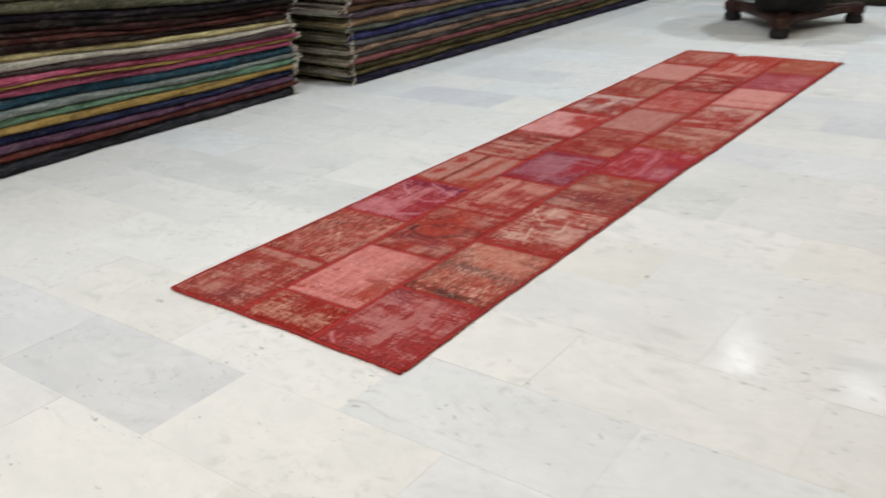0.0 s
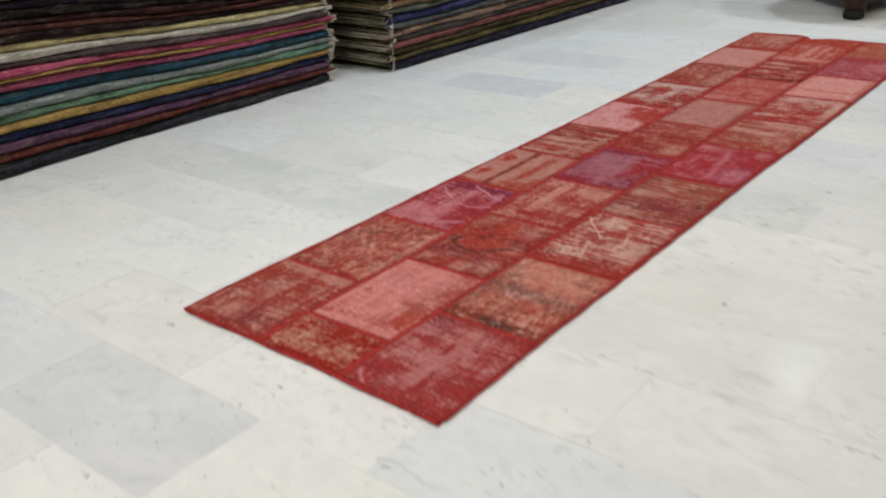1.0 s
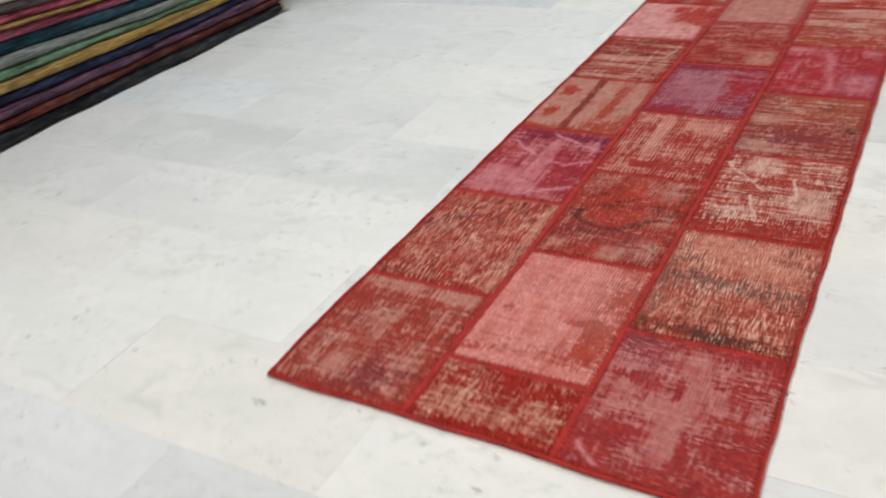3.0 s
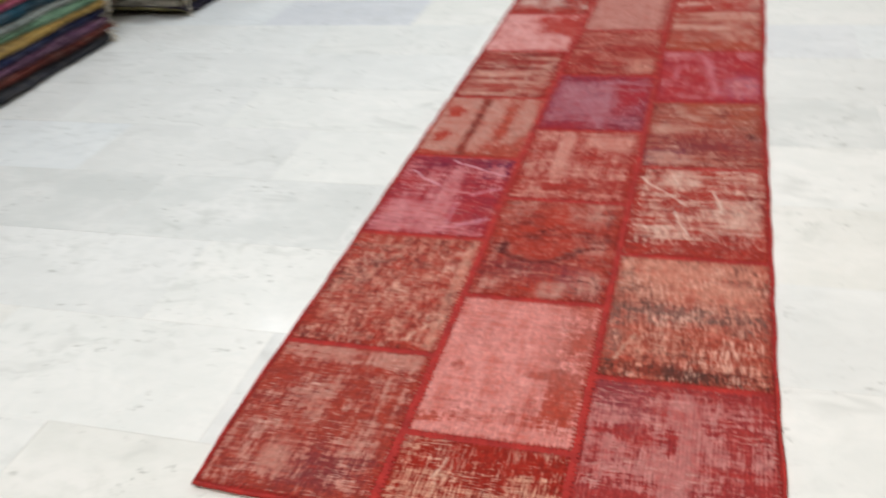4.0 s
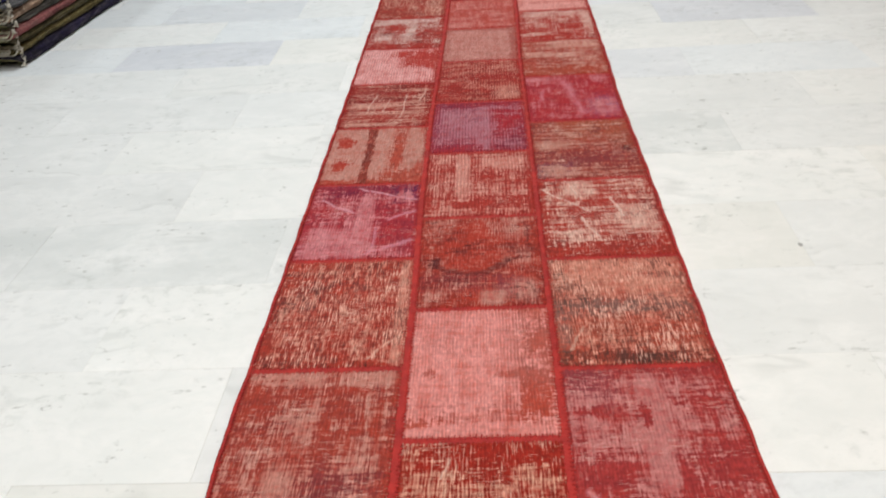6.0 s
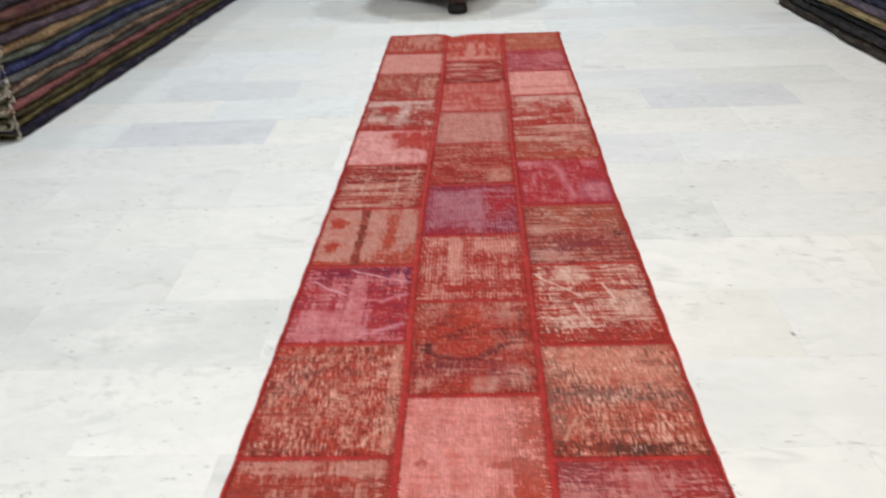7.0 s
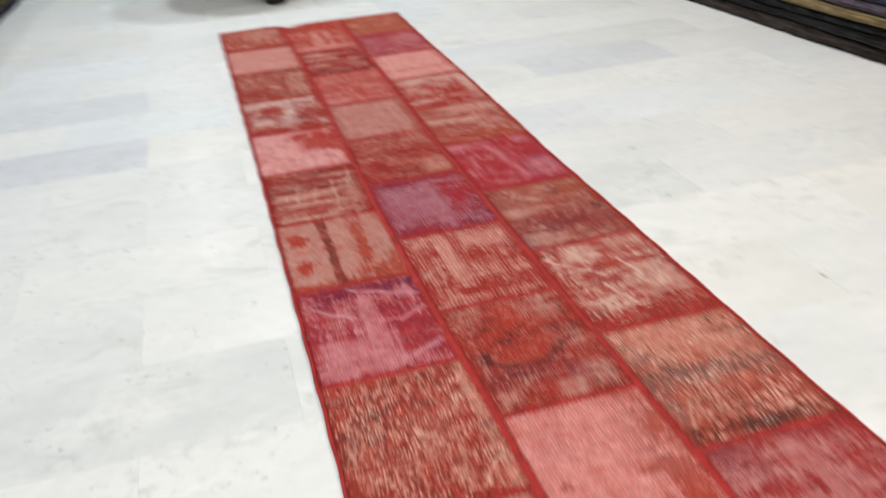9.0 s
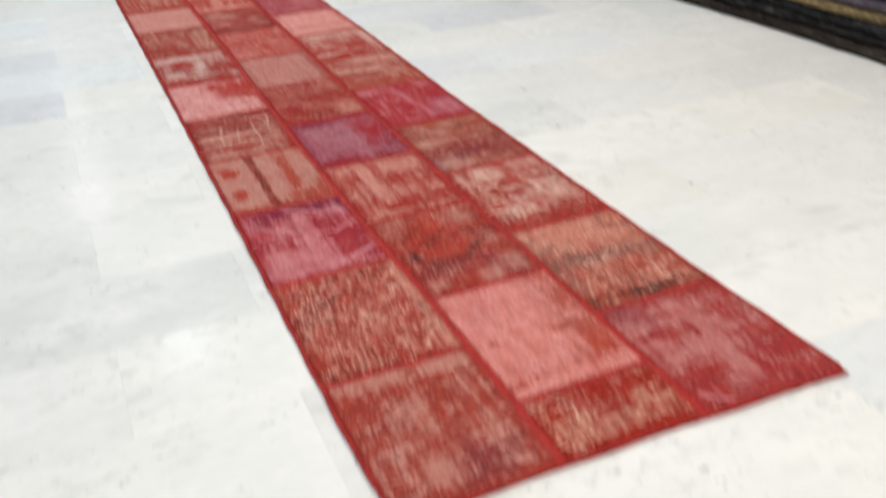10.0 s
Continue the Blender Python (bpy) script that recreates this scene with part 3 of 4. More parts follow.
piece("L", 4, "931f17", "ddab98", "4e1212", worn=0.34, rib=0.4, thread=0.3, plaid=(0.9, 0.2), blot=0.3, darks=0.35, marks=(
    ("wear", 0.4, 0.48, 0.40, 0.06, 0.45), ("wear", 0.5, 0.30, 0.5, 0.05, 0.30), ("wear", 0.5, 0.05, 0.5, 0.06, 0.30), ("tint", 0.6, 0.62, 0.4, 0.05, "701412", 0.7), ("tint", 0.5, 0.18, 0.5, 0.06, "a52c1d", 0.7),
    ("line", 0.34, 0.75, 0.26, 0.30, 0.003, "e8c4b4", 0.8), ("line", 0.70, 0.72, 0.66, 0.20, 0.003, "e8c4b4", 0.8), ("line", 0.92, 0.88, 0.84, 0.40, 0.003, "e8c4b4", 0.7), ("line", 0.52, 0.62, 0.46, 0.32, 0.0025, "e8c4b4", 0.6)))
piece("L", 5, "b8392f", "ecb4b0", "7c2420", worn=0.70, rib=1.0, thread=0.3, plaid=(0.4, 0.2), blot=0.4, darks=0.12, marks=(
    ("wear", 0.25, 0.45, 0.32, 0.55, 0.5), ("wear", 0.80, 0.66, 0.22, 0.18, -0.9), ("wear", 0.55, 0.80, 0.14, 0.10, -0.5), ("wear", 0.6, 0.2, 0.4, 0.18, 0.3)))
piece("L", 6, "a72f23", "dbc4b9", "4f1c1c", worn=0.42, rib=0.55, thread=0.35, plaid=(0.8, 0.45), blot=0.5, darks=0.4, marks=(
    ("wear", 0.52, 0.55, 0.10, 0.30, 0.55), ("wear", 0.15, 0.85, 0.22, 0.10, 0.40), ("wear", 0.65, 0.88, 0.3, 0.05, 0.45), ("wear", 0.2, 0.35, 0.14, 0.10, 0.35), ("wear", 0.35, 0.62, 0.12, 0.12, -0.7),
    ("wear", 0.82, 0.5, 0.14, 0.14, -0.5), ("wear", 0.5, 0.06, 0.6, 0.08, -0.6), ("tint", 0.2, 0.45, 0.15, 0.05, "3e1a1a", 0.6)))
piece("L", 7, "a0382a", "d6a490", "6a221a", worn=0.42, rib=0.4, thread=0.75, plaid=(0.2, 0.5), blot=0.3, darks=0.3, marks=(
    ("line", 0.12, 0.55, 0.30, 0.80, 0.004, "dbae9c", 0.6), ("wear", 0.85, 0.5, 0.12, 0.4, 0.25), ("wear", 0.2, 0.2, 0.25, 0.15, -0.3)))
piece("L", 8, "c07468", "d49a90", "94463c", worn=0.85, rib=0.35, thread=0.1, plaid=(0.15, 0.15), blot=0.15, darks=0.10)
piece("L", 9, "ab3e2e", "c89484", "6c241e", worn=0.45, rib=0.3, thread=0.3, plaid=(0.2, 0.7), blot=0.4, darks=0.3, marks=(("wear", 0.65, 0.7, 0.25, 0.25, 0.35), ("wear", 0.5, 0.04, 0.6, 0.08, -0.5)))

piece("M", 0, "a12718", "e0b096", "6c1a14", worn=0.62, rib=0.7, thread=0.5, plaid=(0.3, 0.3), blot=0.2, darks=0.2, marks=(
    ("wear", 0.62, 0.86, 0.40, 0.20, -1.0), ("wear", 0.5, 0.04, 0.6, 0.08, -1.0), ("wear", 0.55, 0.55, 0.14, 0.12, -0.4), ("line", 0.30, 0.75, 0.24, 0.45, 0.003, "f0cdb8", 0.7)))
piece("M", 1, "b8503f", "e79b95", "7c4444", worn=0.74, rib=0.55, thread=0.22, plaid=(0.3, 0.3), blot=0.25, darks=0.10, marks=(
    ("wear", 0.32, 0.5, 0.34, 0.6, 0.5), ("wear", 0.88, 0.30, 0.09, 0.13, -1.3), ("tint", 0.88, 0.30, 0.12, 0.16, "b23a24", 0.9), ("wear", 0.89, 0.66, 0.05, 0.08, -0.8), ("tint", 0.89, 0.66, 0.07, 0.1, "b5402a", 0.8),
    ("wear", 0.45, 0.15, 0.30, 0.04, -0.35), ("wear", 0.12, 0.10, 0.10, 0.03, -0.6), ("wear", 0.62, 0.26, 0.08, 0.08, -0.20), ("tint", 0.78, 0.62, 0.22, 0.28, "a8746c", 0.45), ("wear", 0.78, 0.60, 0.2, 0.3, -0.10), ("line", 0.62, 0.78, 0.92, 0.78, 0.003, "8c5450", 0.5), ("line", 0.66, 0.70, 0.84, 0.70, 0.003, "8c5450", 0.5), ("line", 0.70, 0.53, 0.95, 0.53, 0.004, "8c5450", 0.5), ("line", 0.10, 0.22, 0.42, 0.235, 0.004, "9c4a46", 0.6), ("line", 0.45, 0.20, 0.75, 0.19, 0.004, "9c5a56", 0.5),
    ("wear", 0.74, 0.44, 0.12, 0.02, -0.7), ("wear", 0.15, 0.46, 0.06, 0.03, -0.5), ("wear", 0.55, 0.05, 0.5, 0.03, 0.3)))
piece("M", 2, "a83626", "c48f82", "451c20", worn=0.25, rib=0.3, thread=0.35, plaid=(0.35, 0.3), blot=0.35, darks=0.30, marks=(
    ("tint", 0.35, 0.26, 0.34, 0.09, "763036", 0.75), ("tint", 0.72, 0.20, 0.12, 0.10, "84404a", 0.6), ("tint", 0.52, 0.78, 0.12, 0.20, "b63a28", 0.75), ("tint", 0.45, 0.50, 0.22, 0.12, "b03828", 0.6), ("tint", 0.10, 0.45, 0.06, 0.06, "3c181c", 0.8),
    ("arc", 0.43, 0.49, 0.29, 0.15, 0.17, "4a1c1f", 0.8), ("line", 0.20, 0.58, 0.44, 0.60, 0.005, "54201f", 0.8), ("line", 0.36, 0.63, 0.52, 0.68, 0.008, "4c1c1e", 0.85), ("line", 0.28, 0.80, 0.34, 0.80, 0.004, "5a2222", 0.7),
    ("line", 0.70, 0.44, 0.84, 0.50, 0.005, "4c1c1e", 0.75), ("wear", 0.60, 0.08, 0.10, 0.08, 0.55), ("wear", 0.86, 0.16, 0.12, 0.12, 0.40), ("line", 0.72, 0.18, 0.92, 0.17, 0.004, "4c2024", 0.8), ("wear", 0.82, 0.85, 0.16, 0.14, 0.30), ("wear", 0.82, 0.50, 0.14, 0.10, 0.25),
    ("line", 0.90, 0.90, 0.90, 0.66, 0.006, "5c2a2a", 0.75), ("wear", 0.18, 0.88, 0.12, 0.10, 0.25), ("wear", 0.12, 0.10, 0.12, 0.10, 0.25)))
piece("M", 3, "a8342a", "dda192", "762320", worn=0.55, rib=0.82, thread=0.35, plaid=(0.45, 0.35), blot=0.3, darks=0.2, marks=(
    ("wear", 0.34, 0.62, 0.05, 0.35, 0.55), ("wear", 0.75, 0.80, 0.22, 0.10, 0.30), ("wear", 0.6, 0.18, 0.5, 0.08, -0.35), ("wear", 0.2, 0.15, 0.06, 0.06, 0.5), ("wear", 0.62, 0.62, 0.10, 0.10, -0.30)))
piece("M", 4, "9c2430", "b57c88", "642540", worn=0.62, rib=0.9, thread=0.25, plaid=(0.5, 0.35), blot=0.3, darks=0.25, marks=(
    ("wear", 0.82, 0.58, 0.13, 0.16, -1.0), ("tint", 0.82, 0.55, 0.2, 0.25, "a91d27", 0.9), ("wear", 0.36, 0.55, 0.24, 0.25, 0.35), ("wear", 0.54, 0.5, 0.06, 0.5, 0.35), ("wear", 0.5, 0.94, 0.6, 0.06, -0.4),
    ("tint", 0.2, 0.5, 0.25, 0.3, "84405a", 0.5), ("tint", 0.84, 0.15, 0.14, 0.10, "6a1c34", 0.6), ("wear", 0.2, 0.06, 0.22, 0.06, -0.5)))
piece("M", 5, "a02a22", "d19280", "681c1a", worn=0.46, rib=0.95, thread=0.35, plaid=(0.55, 0.25), blot=0.35, darks=0.25, marks=(("wear", 0.85, 0.2, 0.14, 0.14, 0.35), ("wear", 0.2, 0.3, 0.14, 0.14, -0.3), ("wear", 0.5, 0.55, 0.5, 0.05, -0.4)))
piece("M", 6, "ab5c52", "cb9287", "75443e", worn=0.88, rib=0.55, thread=0.15, plaid=(0.15, 0.2), blot=0.12, darks=0.12, marks=(("tint", 0.08, 0.5, 0.06, 0.5, "945048", 0.5), ("wear", 0.95, 0.5, 0.05, 0.5, -0.35), ("wear", 0.5, 0.96, 0.6, 0.04, -0.35)))
piece("M", 7, "b2463b", "cd8880", "8c362f", worn=0.60, rib=0.35, thread=0.2, plaid=(0.4, 0.3), blot=0.35, darks=0.15, marks=(("wear", 0.55, 0.35, 0.06, 0.12, -0.5), ("wear", 0.6, 0.60, 0.4, 0.03, -0.5), ("wear", 0.15, 0.10, 0.15, 0.06, 0.4)))
piece("M", 8, "9c1e17", "d8a898", "601212", worn=0.16, rib=0.45, thread=0.25, plaid=(1.1, 0.15), blot=0.2, darks=0.45, marks=(
    ("wear", 0.35, 0.78, 0.36, 0.03, 0.8), ("wear", 0.3, 0.60, 0.28, 0.025, 0.7), ("wear", 0.85, 0.50, 0.16, 0.03, 0.7), ("wear", 0.2, 0.36, 0.18, 0.03, 0.7), ("wear", 0.8, 0.20, 0.2, 0.02, 0.4), ("tint", 0.5, 0.10, 0.6, 0.08, "5e1010", 0.7)))
piece("M", 9, "b33a28", "d6968a", "7c2420", worn=0.44, rib=0.3, thread=0.25, plaid=(0.2, 0.9), blot=0.35, darks=0.2, marks=(("wear", 0.45, 0.06, 0.5, 0.08, 0.5), ("wear", 0.42, 0.35, 0.07, 0.3, 0.5), ("wear", 0.62, 0.35, 0.05, 0.3, 0.4), ("wear", 0.5, 0.80, 0.6, 0.15, -0.35)))

piece("R", 0, "a23432", "c98884", "6e2028", worn=0.62, rib=0.45, thread=0.2, plaid=(0.5, 0.55), blot=0.4, darks=0.2, marks=(
    ("wear", 0.52, 0.5, 0.06, 0.55, 0.45), ("wear", 0.30, 0.55, 0.22, 0.25, 0.25), ("tint", 0.14, 0.88, 0.18, 0.14, "884850", 0.6), ("wear", 0.14, 0.90, 0.2, 0.10, -0.35), ("wear", 0.60, 0.97, 0.5, 0.05, -0.4), ("wear", 0.47, 0.62, 0.03, 0.08, -0.8),
    ("wear", 0.22, 0.66, 0.14, 0.04, -0.6), ("wear", 0.84, 0.26, 0.14, 0.12, -0.8), ("wear", 0.16, 0.24, 0.14, 0.12, -0.6), ("wear", 0.84, 0.72, 0.12, 0.04, -0.5), ("wear", 0.68, 0.70, 0.04, 0.07, -0.5), ("wear", 0.5, 0.05, 0.5, 0.06, -0.4),
    ("wear", 0.62, 0.22, 0.05, 0.14, -0.5), ("line", 0.04, 0.14, 0.22, 0.02, 0.006, "df98a2", 0.75)))
piece("R", 1, "b04a36", "d69a86", "463632", worn=0.54, rib=0.3, thread=1.0, plaid=(0.3, 0.35), blot=0.25, darks=0.3, marks=(
    ("tint", 0.5, 0.82, 0.55, 0.2, "c87e6a", 0.8), ("wear", 0.5, 0.82, 0.6, 0.18, 0.18), ("tint", 0.5, 0.50, 0.55, 0.075, "6f5f59", 0.85), ("wear", 0.5, 0.5, 0.55, 0.07, -0.12), ("tint", 0.5, 0.07, 0.5, 0.045, "352824", 0.95), ("wear", 0.5, 0.07, 0.55, 0.05, -0.35),
    ("tint", 0.45, 0.28, 0.14, 0.10, "8c3a28", 0.5), ("line", 0.08, 0.14, 0.20, 0.34, 0.004, "e2b29c", 0.7), ("tint", 0.05, 0.30, 0.05, 0.10, "8a7a72", 0.5), ("tint", 0.22, 0.62, 0.05, 0.08, "735048", 0.5), ("tint", 0.7, 0.20, 0.1, 0.08, "aa3c26", 0.6)))
piece("R", 2, "a93326", "e1bfae", "6c2a28", worn=0.58, rib=0.45, thread=0.45, plaid=(0.75, 0.3), blot=0.4, darks=0.3, marks=(
    ("wear", 0.5, 0.06, 0.6, 0.09, -1.0), ("wear", 0.35, 0.86, 0.12, 0.10, 0.40), ("wear", 0.80, 0.45, 0.14, 0.14, 0.40), ("wear", 0.6, 0.66, 0.45, 0.025, -0.7), ("wear", 0.32, 0.60, 0.10, 0.10, -0.5), ("line", 0.03, 0.86, 0.42, 0.52, 0.0045, "f0d6c6", 0.9),
    ("line", 0.34, 0.48, 0.44, 0.20, 0.004, "f0d6c6", 0.85), ("line", 0.62, 0.74, 0.68, 0.44, 0.004, "f0d6c6", 0.8), ("line", 0.28, 0.92, 0.34, 0.70, 0.003, "f0d6c6", 0.6), ("line", 0.55, 0.26, 0.98, 0.28, 0.004, "ecccbc", 0.6), ("tint", 0.94, 0.62, 0.06, 0.10, "5c2a2c", 0.6)))
piece("R", 3, "9a3c2c", "cc9c8c", "582630", worn=0.42, rib=0.3, thread=0.3, plaid=(0.75, 0.2), blot=0.4, darks=0.3, marks=(
    ("tint", 0.65, 0.82, 0.30, 0.16, "aa5436", 0.7), ("tint", 0.55, 0.30, 0.45, 0.12, "7c3238", 0.8), ("wear", 0.60, 0.32, 0.4, 0.12, -0.5), ("wear", 0.16, 0.56, 0.18, 0.07, 0.5), ("wear", 0.2, 0.12, 0.2, 0.06, 0.4), ("tint", 0.15, 0.14, 0.18, 0.10, "74506a", 0.5),
    ("tint", 0.90, 0.46, 0.04, 0.04, "2c1214", 0.9), ("wear", 0.90, 0.46, 0.05, 0.05, -0.8), ("tint", 0.88, 0.62, 0.1, 0.10, "8a3a24", 0.6)))
piece("R", 4, "ab262c", "cc8086", "742034", worn=0.40, rib=0.55, thread=0.25, plaid=(0.4, 0.45), blot=0.35, darks=0.15, marks=(
    ("line", 0.44, 0.88, 0.60, 0.10, 0.014, "d88894", 0.7), ("line", 0.20, 0.70, 0.14, 0.40, 0.008, "d07a86", 0.6), ("wear", 0.85, 0.28, 0.14, 0.16, 0.45), ("tint", 0.85, 0.28, 0.16, 0.18, "8c5c80", 0.7), ("line", 0.84, 0.30, 0.98, 0.28, 0.012, "9a6e8c", 0.5),
    ("wear", 0.85, 0.65, 0.12, 0.18, -0.5), ("wear", 0.15, 0.90, 0.16, 0.06, 0.4), ("wear", 0.36, 0.40, 0.08, 0.08, -0.4)))
piece("R", 5, "a23a2b", "d6a898", "6c261e", worn=0.50, rib=0.35, thread=0.3, plaid=(0.75, 0.2), blot=0.4, darks=0.2, marks=(("wear", 0.7, 0.85, 0.3, 0.10, 0.40), ("tint", 0.5, 0.12, 0.6, 0.14, "a8482e", 0.6), ("wear", 0.5, 0.10, 0.6, 0.10, -0.4), ("wear", 0.4, 0.55, 0.4, 0.06, 0.25)))
piece("R", 6, "ac2f23", "e2c0b2", "74201c", worn=0.44, rib=0.85, thread=0.4, plaid=(0.7, 0.3), blot=0.4, darks=0.2, marks=(("wear", 0.92, 0.60, 0.07, 0.28, 0.6), ("wear", 0.4, 0.85, 0.4, 0.10, 0.35), ("wear", 0.65, 0.4, 0.2, 0.12, -0.6), ("wear", 0.15, 0.18, 0.18, 0.03, 0.6), ("wear", 0.45, 0.12, 0.4, 0.05, -0.3)))
piece("R", 7, "c8766c", "e8a8a0", "94504a", worn=0.88, rib=0.5, thread=0.12, plaid=(0.2, 0.2), blot=0.15, darks=0.10, marks=(("wear", 0.96, 0.6, 0.05, 0.4, -0.4), ("wear", 0.5, 0.3, 0.4, 0.03, -0.25)))
piece("R", 8, "a83038", "cc8486", "6c2432", worn=0.50, rib=0.6, thread=0.25, plaid=(0.6, 0.3), blot=0.4, darks=0.25, marks=(("tint", 0.2, 0.4, 0.2, 0.35, "904450", 0.45), ("wear", 0.3, 0.85, 0.3, 0.08, -0.6), ("wear", 0.75, 0.6, 0.2, 0.2, 0.3)))
piece("R", 9, "ad4a34", "c68c76", "7c3826", worn=0.45, rib=0.3, thread=0.25, plaid=(0.5, 0.3), blot=0.4, darks=0.2)

for column, rows, left, right, inset in (("L", ROWS_L, SIDE_L, SEAM_L, (0.005, 0.0078)), ("M", ROWS_M, SEAM_L, SEAM_R, (0.0078, 0.007)), ("R", ROWS_R, SEAM_R, SIDE_R, (0.007, 0.005))):
    a = tuple((y, x + inset[0]) for y, x in left)
    b = tuple((y, x - inset[1]) for y, x in right)
    for k in range(10):
        mid = (rows[k] + rows[k + 1]) / 2
        tones, how = PIECES[column, k]
        cloth = patch_cloth("patch_cloth", (lerp(a, mid), lerp(b, mid), rows[k], rows[k + 1]), *tones, **how)
        bm = bmesh.new()
        grid, _ = cloth_grid(bm, (a, b), rows[k] + 0.0068, rows[k + 1] - 0.0068, 58, max(24, int((rows[k + 1] - rows[k]) / 0.005)), 0.0078, 0.004, 0.0016, 100 + k)
        rim = [(v.co.copy(), Vector((d, 0, 0))) for line, d in (([r[0] for r in grid], 1), ([r[-1] for r in grid], -1)) for v in line[1:-1:2]]
        rim += [(v.co.copy(), Vector((0, d, 0))) for line, d in ((grid[0], 1), (grid[-1], -1)) for v in line[1:-1:2]]
        patch = part("patch", bm, cloth, runner, smooth=True)
        bm = bmesh.new()
        rnd = random.Random(500 + k)
        for p, inward in rim:
            lean = Vector((inward.y, inward.x, 0)) * rnd.uniform(-0.002, 0.002)
            tube(bm, [p - inward * 0.004 - Vector((0, 0, 0.0022)), p + inward * 0.001 + Vector((0, 0, 0.0007)), p + inward * rnd.uniform(0.003, 0.007) + lean + Vector((0, 0, 0.0009))], rnd.uniform(0.0009, 0.0014), 4)
        tagged(part("stitching", bm, STITCH, patch, "bright red overcast stitches"), kind="stuff")


# ---- folded rugs in piles ----
def folded_rug(long, deep, thick, cloth, seed, lower, upper, label="", bundle=(0, 1)):
    """A rug folded over twice lengthways: its fold is at x = 0 towards +x, it runs along y from 0 to long, and lies on z = 0.
    lower(y), upper(y): heights between which it lies, along the pile; bundle: its place among the rugs whose ends were folded together."""
    rnd = random.Random(seed)
    rug = new("folded_rug")
    th, r = thick, thick / 2
    sheets = []
    for lo, hi, back in ((0.0, 0.21, 0.0), (0.245, 0.455, r * rnd.uniform(0.4, 1.3))):
        out_r, in_r = r - lo * th, r - hi * th
        turn_at = -r - back
        path = [[], []]
        for side, rad in ((0, out_r), (1, in_r)):
            path[side] = [(-deep, r - rad), (-deep * 0.5, r - rad), (-0.2, r - rad), (-0.1, r - rad)]
            path[side] += [(turn_at + 1.15 * rad * math.sin(a), r - rad * math.cos(a)) for a in (math.pi * k / 8 for k in range(9))]
            path[side] += [(-0.1, r + rad), (-0.2, r + rad), (-deep * 0.5, r + rad), (-deep, r + rad)]
        sheets.append(path)
    n = max(12, int(long / 0.04))
    bm = bmesh.new()
    ph = [rnd.uniform(0, 50) for _ in range(3)]
    lop = rnd.uniform(0.0, 0.16)
    for path, shift in zip(sheets, (0.0, rnd.uniform(-0.012, 0.012))):
        m = len(path[0])
        arms = [rnd.uniform(-0.022, 0.022) + shift for _ in range(2)]
        section = [(p, k / (m - 1)) for k, p in enumerate(path[0])] + [(p, 1 - k / (m - 1)) for k, p in enumerate(path[1][::-1])]
        loops = []
        for j in range(n + 1):
            y = long * j / n
            drop = lower(y) - lower(0)
            s = (upper(y) - lower(y)) / th * 0.985
            near_end = max(0.0, 1 - min(y, long - y) / 0.12)
            push = 0.022 * noise.noise((y * 1.7, ph[0], 0)) + 0.010 * noise.noise((y * 7, ph[1], 0)) + 0.004 * noise.noise((y * 23, ph[2], 0))
            squeeze = 1 - 0.14 * abs(noise.noise((y * 4, ph[2], 1))) - lop * near_end ** 2
            row = []
            for (x, z), u in section:
                front = max(0.0, 1 + x / 0.15)
                wob = 0.004 * noise.noise((y * 12, x * 30, z * 40 + ph[1])) * front
                lump = 0.0025 * near_end * noise.noise((x * 14, ph[0], z * 20))
                stray = arms[0] * (1 - u) + arms[1] * u + 0.018 * noise.noise((x * 8, z * 50, ph[0]))
                swell = (2 * (bundle[0] + z / th) / bundle[1] - 1) ** 2
                yy = y + stray * near_end + (0.5 - swell) * (0.085 if bundle[1] > 1 else 0.012) * near_end * (-1 if y < long / 2 else 1)
                row.append(bm.verts.new((x + push * front + wob - (0.008 + swell * (0.022 if bundle[1] > 1 else 0.008)) * near_end ** 3 * front, yy, drop + max(0.0, z + lump) * s * (1 - (1 - squeeze) * front))))
            loops.append(row)
        m = len(section)
        for a, b in zip(loops, loops[1:]):
            for k in range(m):
                bm.faces.new((a[k], a[(k + 1) % m], b[(k + 1) % m], b[k]))
        half = m // 2
        for row, flip in ((loops[0], False), (loops[-1], True)):
            for k in range(half - 1):
                quad = (row[k], row[k + 1], row[m - 2 - k], row[m - 1 - k])
                bm.faces.new(quad if flip else quad[::-1]).material_index = 1
    body = part("body", bm, cloth, rug, smooth=True)
    body.data.materials.append(WEB)
    for y_end, sign in ((0.0, -1), (long, 1)):
        drop = lower(y_end) - lower(0)
        s = (upper(y_end) - lower(y_end)) / th
        bm = bmesh.new()
        for k in range(rnd.choice((2, 4, 6, 8))):
            x = -0.004 - 0.004 * k + rnd.uniform(-0.006, 0.004)
            for z in (th * s * 0.2, th * s * 0.5, th * s * 0.8):
                z += rnd.uniform(-0.15, 0.15) * th
                reach = rnd.uniform(0.006, 0.024)
                w = rnd.uniform(0.0014, 0.0034)
                pts = [(x - 0.010, y_end - sign * 0.010, z), (x + rnd.uniform(-.006, .008), y_end + sign * reach * 0.5, z - 0.001), (x + rnd.uniform(-.012, .012), y_end + sign * reach, z - rnd.uniform(0.002, 0.010))]
                pts = [(px, py, drop + max(0.003, pz)) for px, py, pz in pts]
                tube(bm, pts, w, 4)
        if bm.verts:
            tagged(part("fringe", bm, FRINGE, rug, "knotted pale cotton fringe"), kind="stuff")
        else:
            bm.free()
    return tagged(rug, label, "rug")


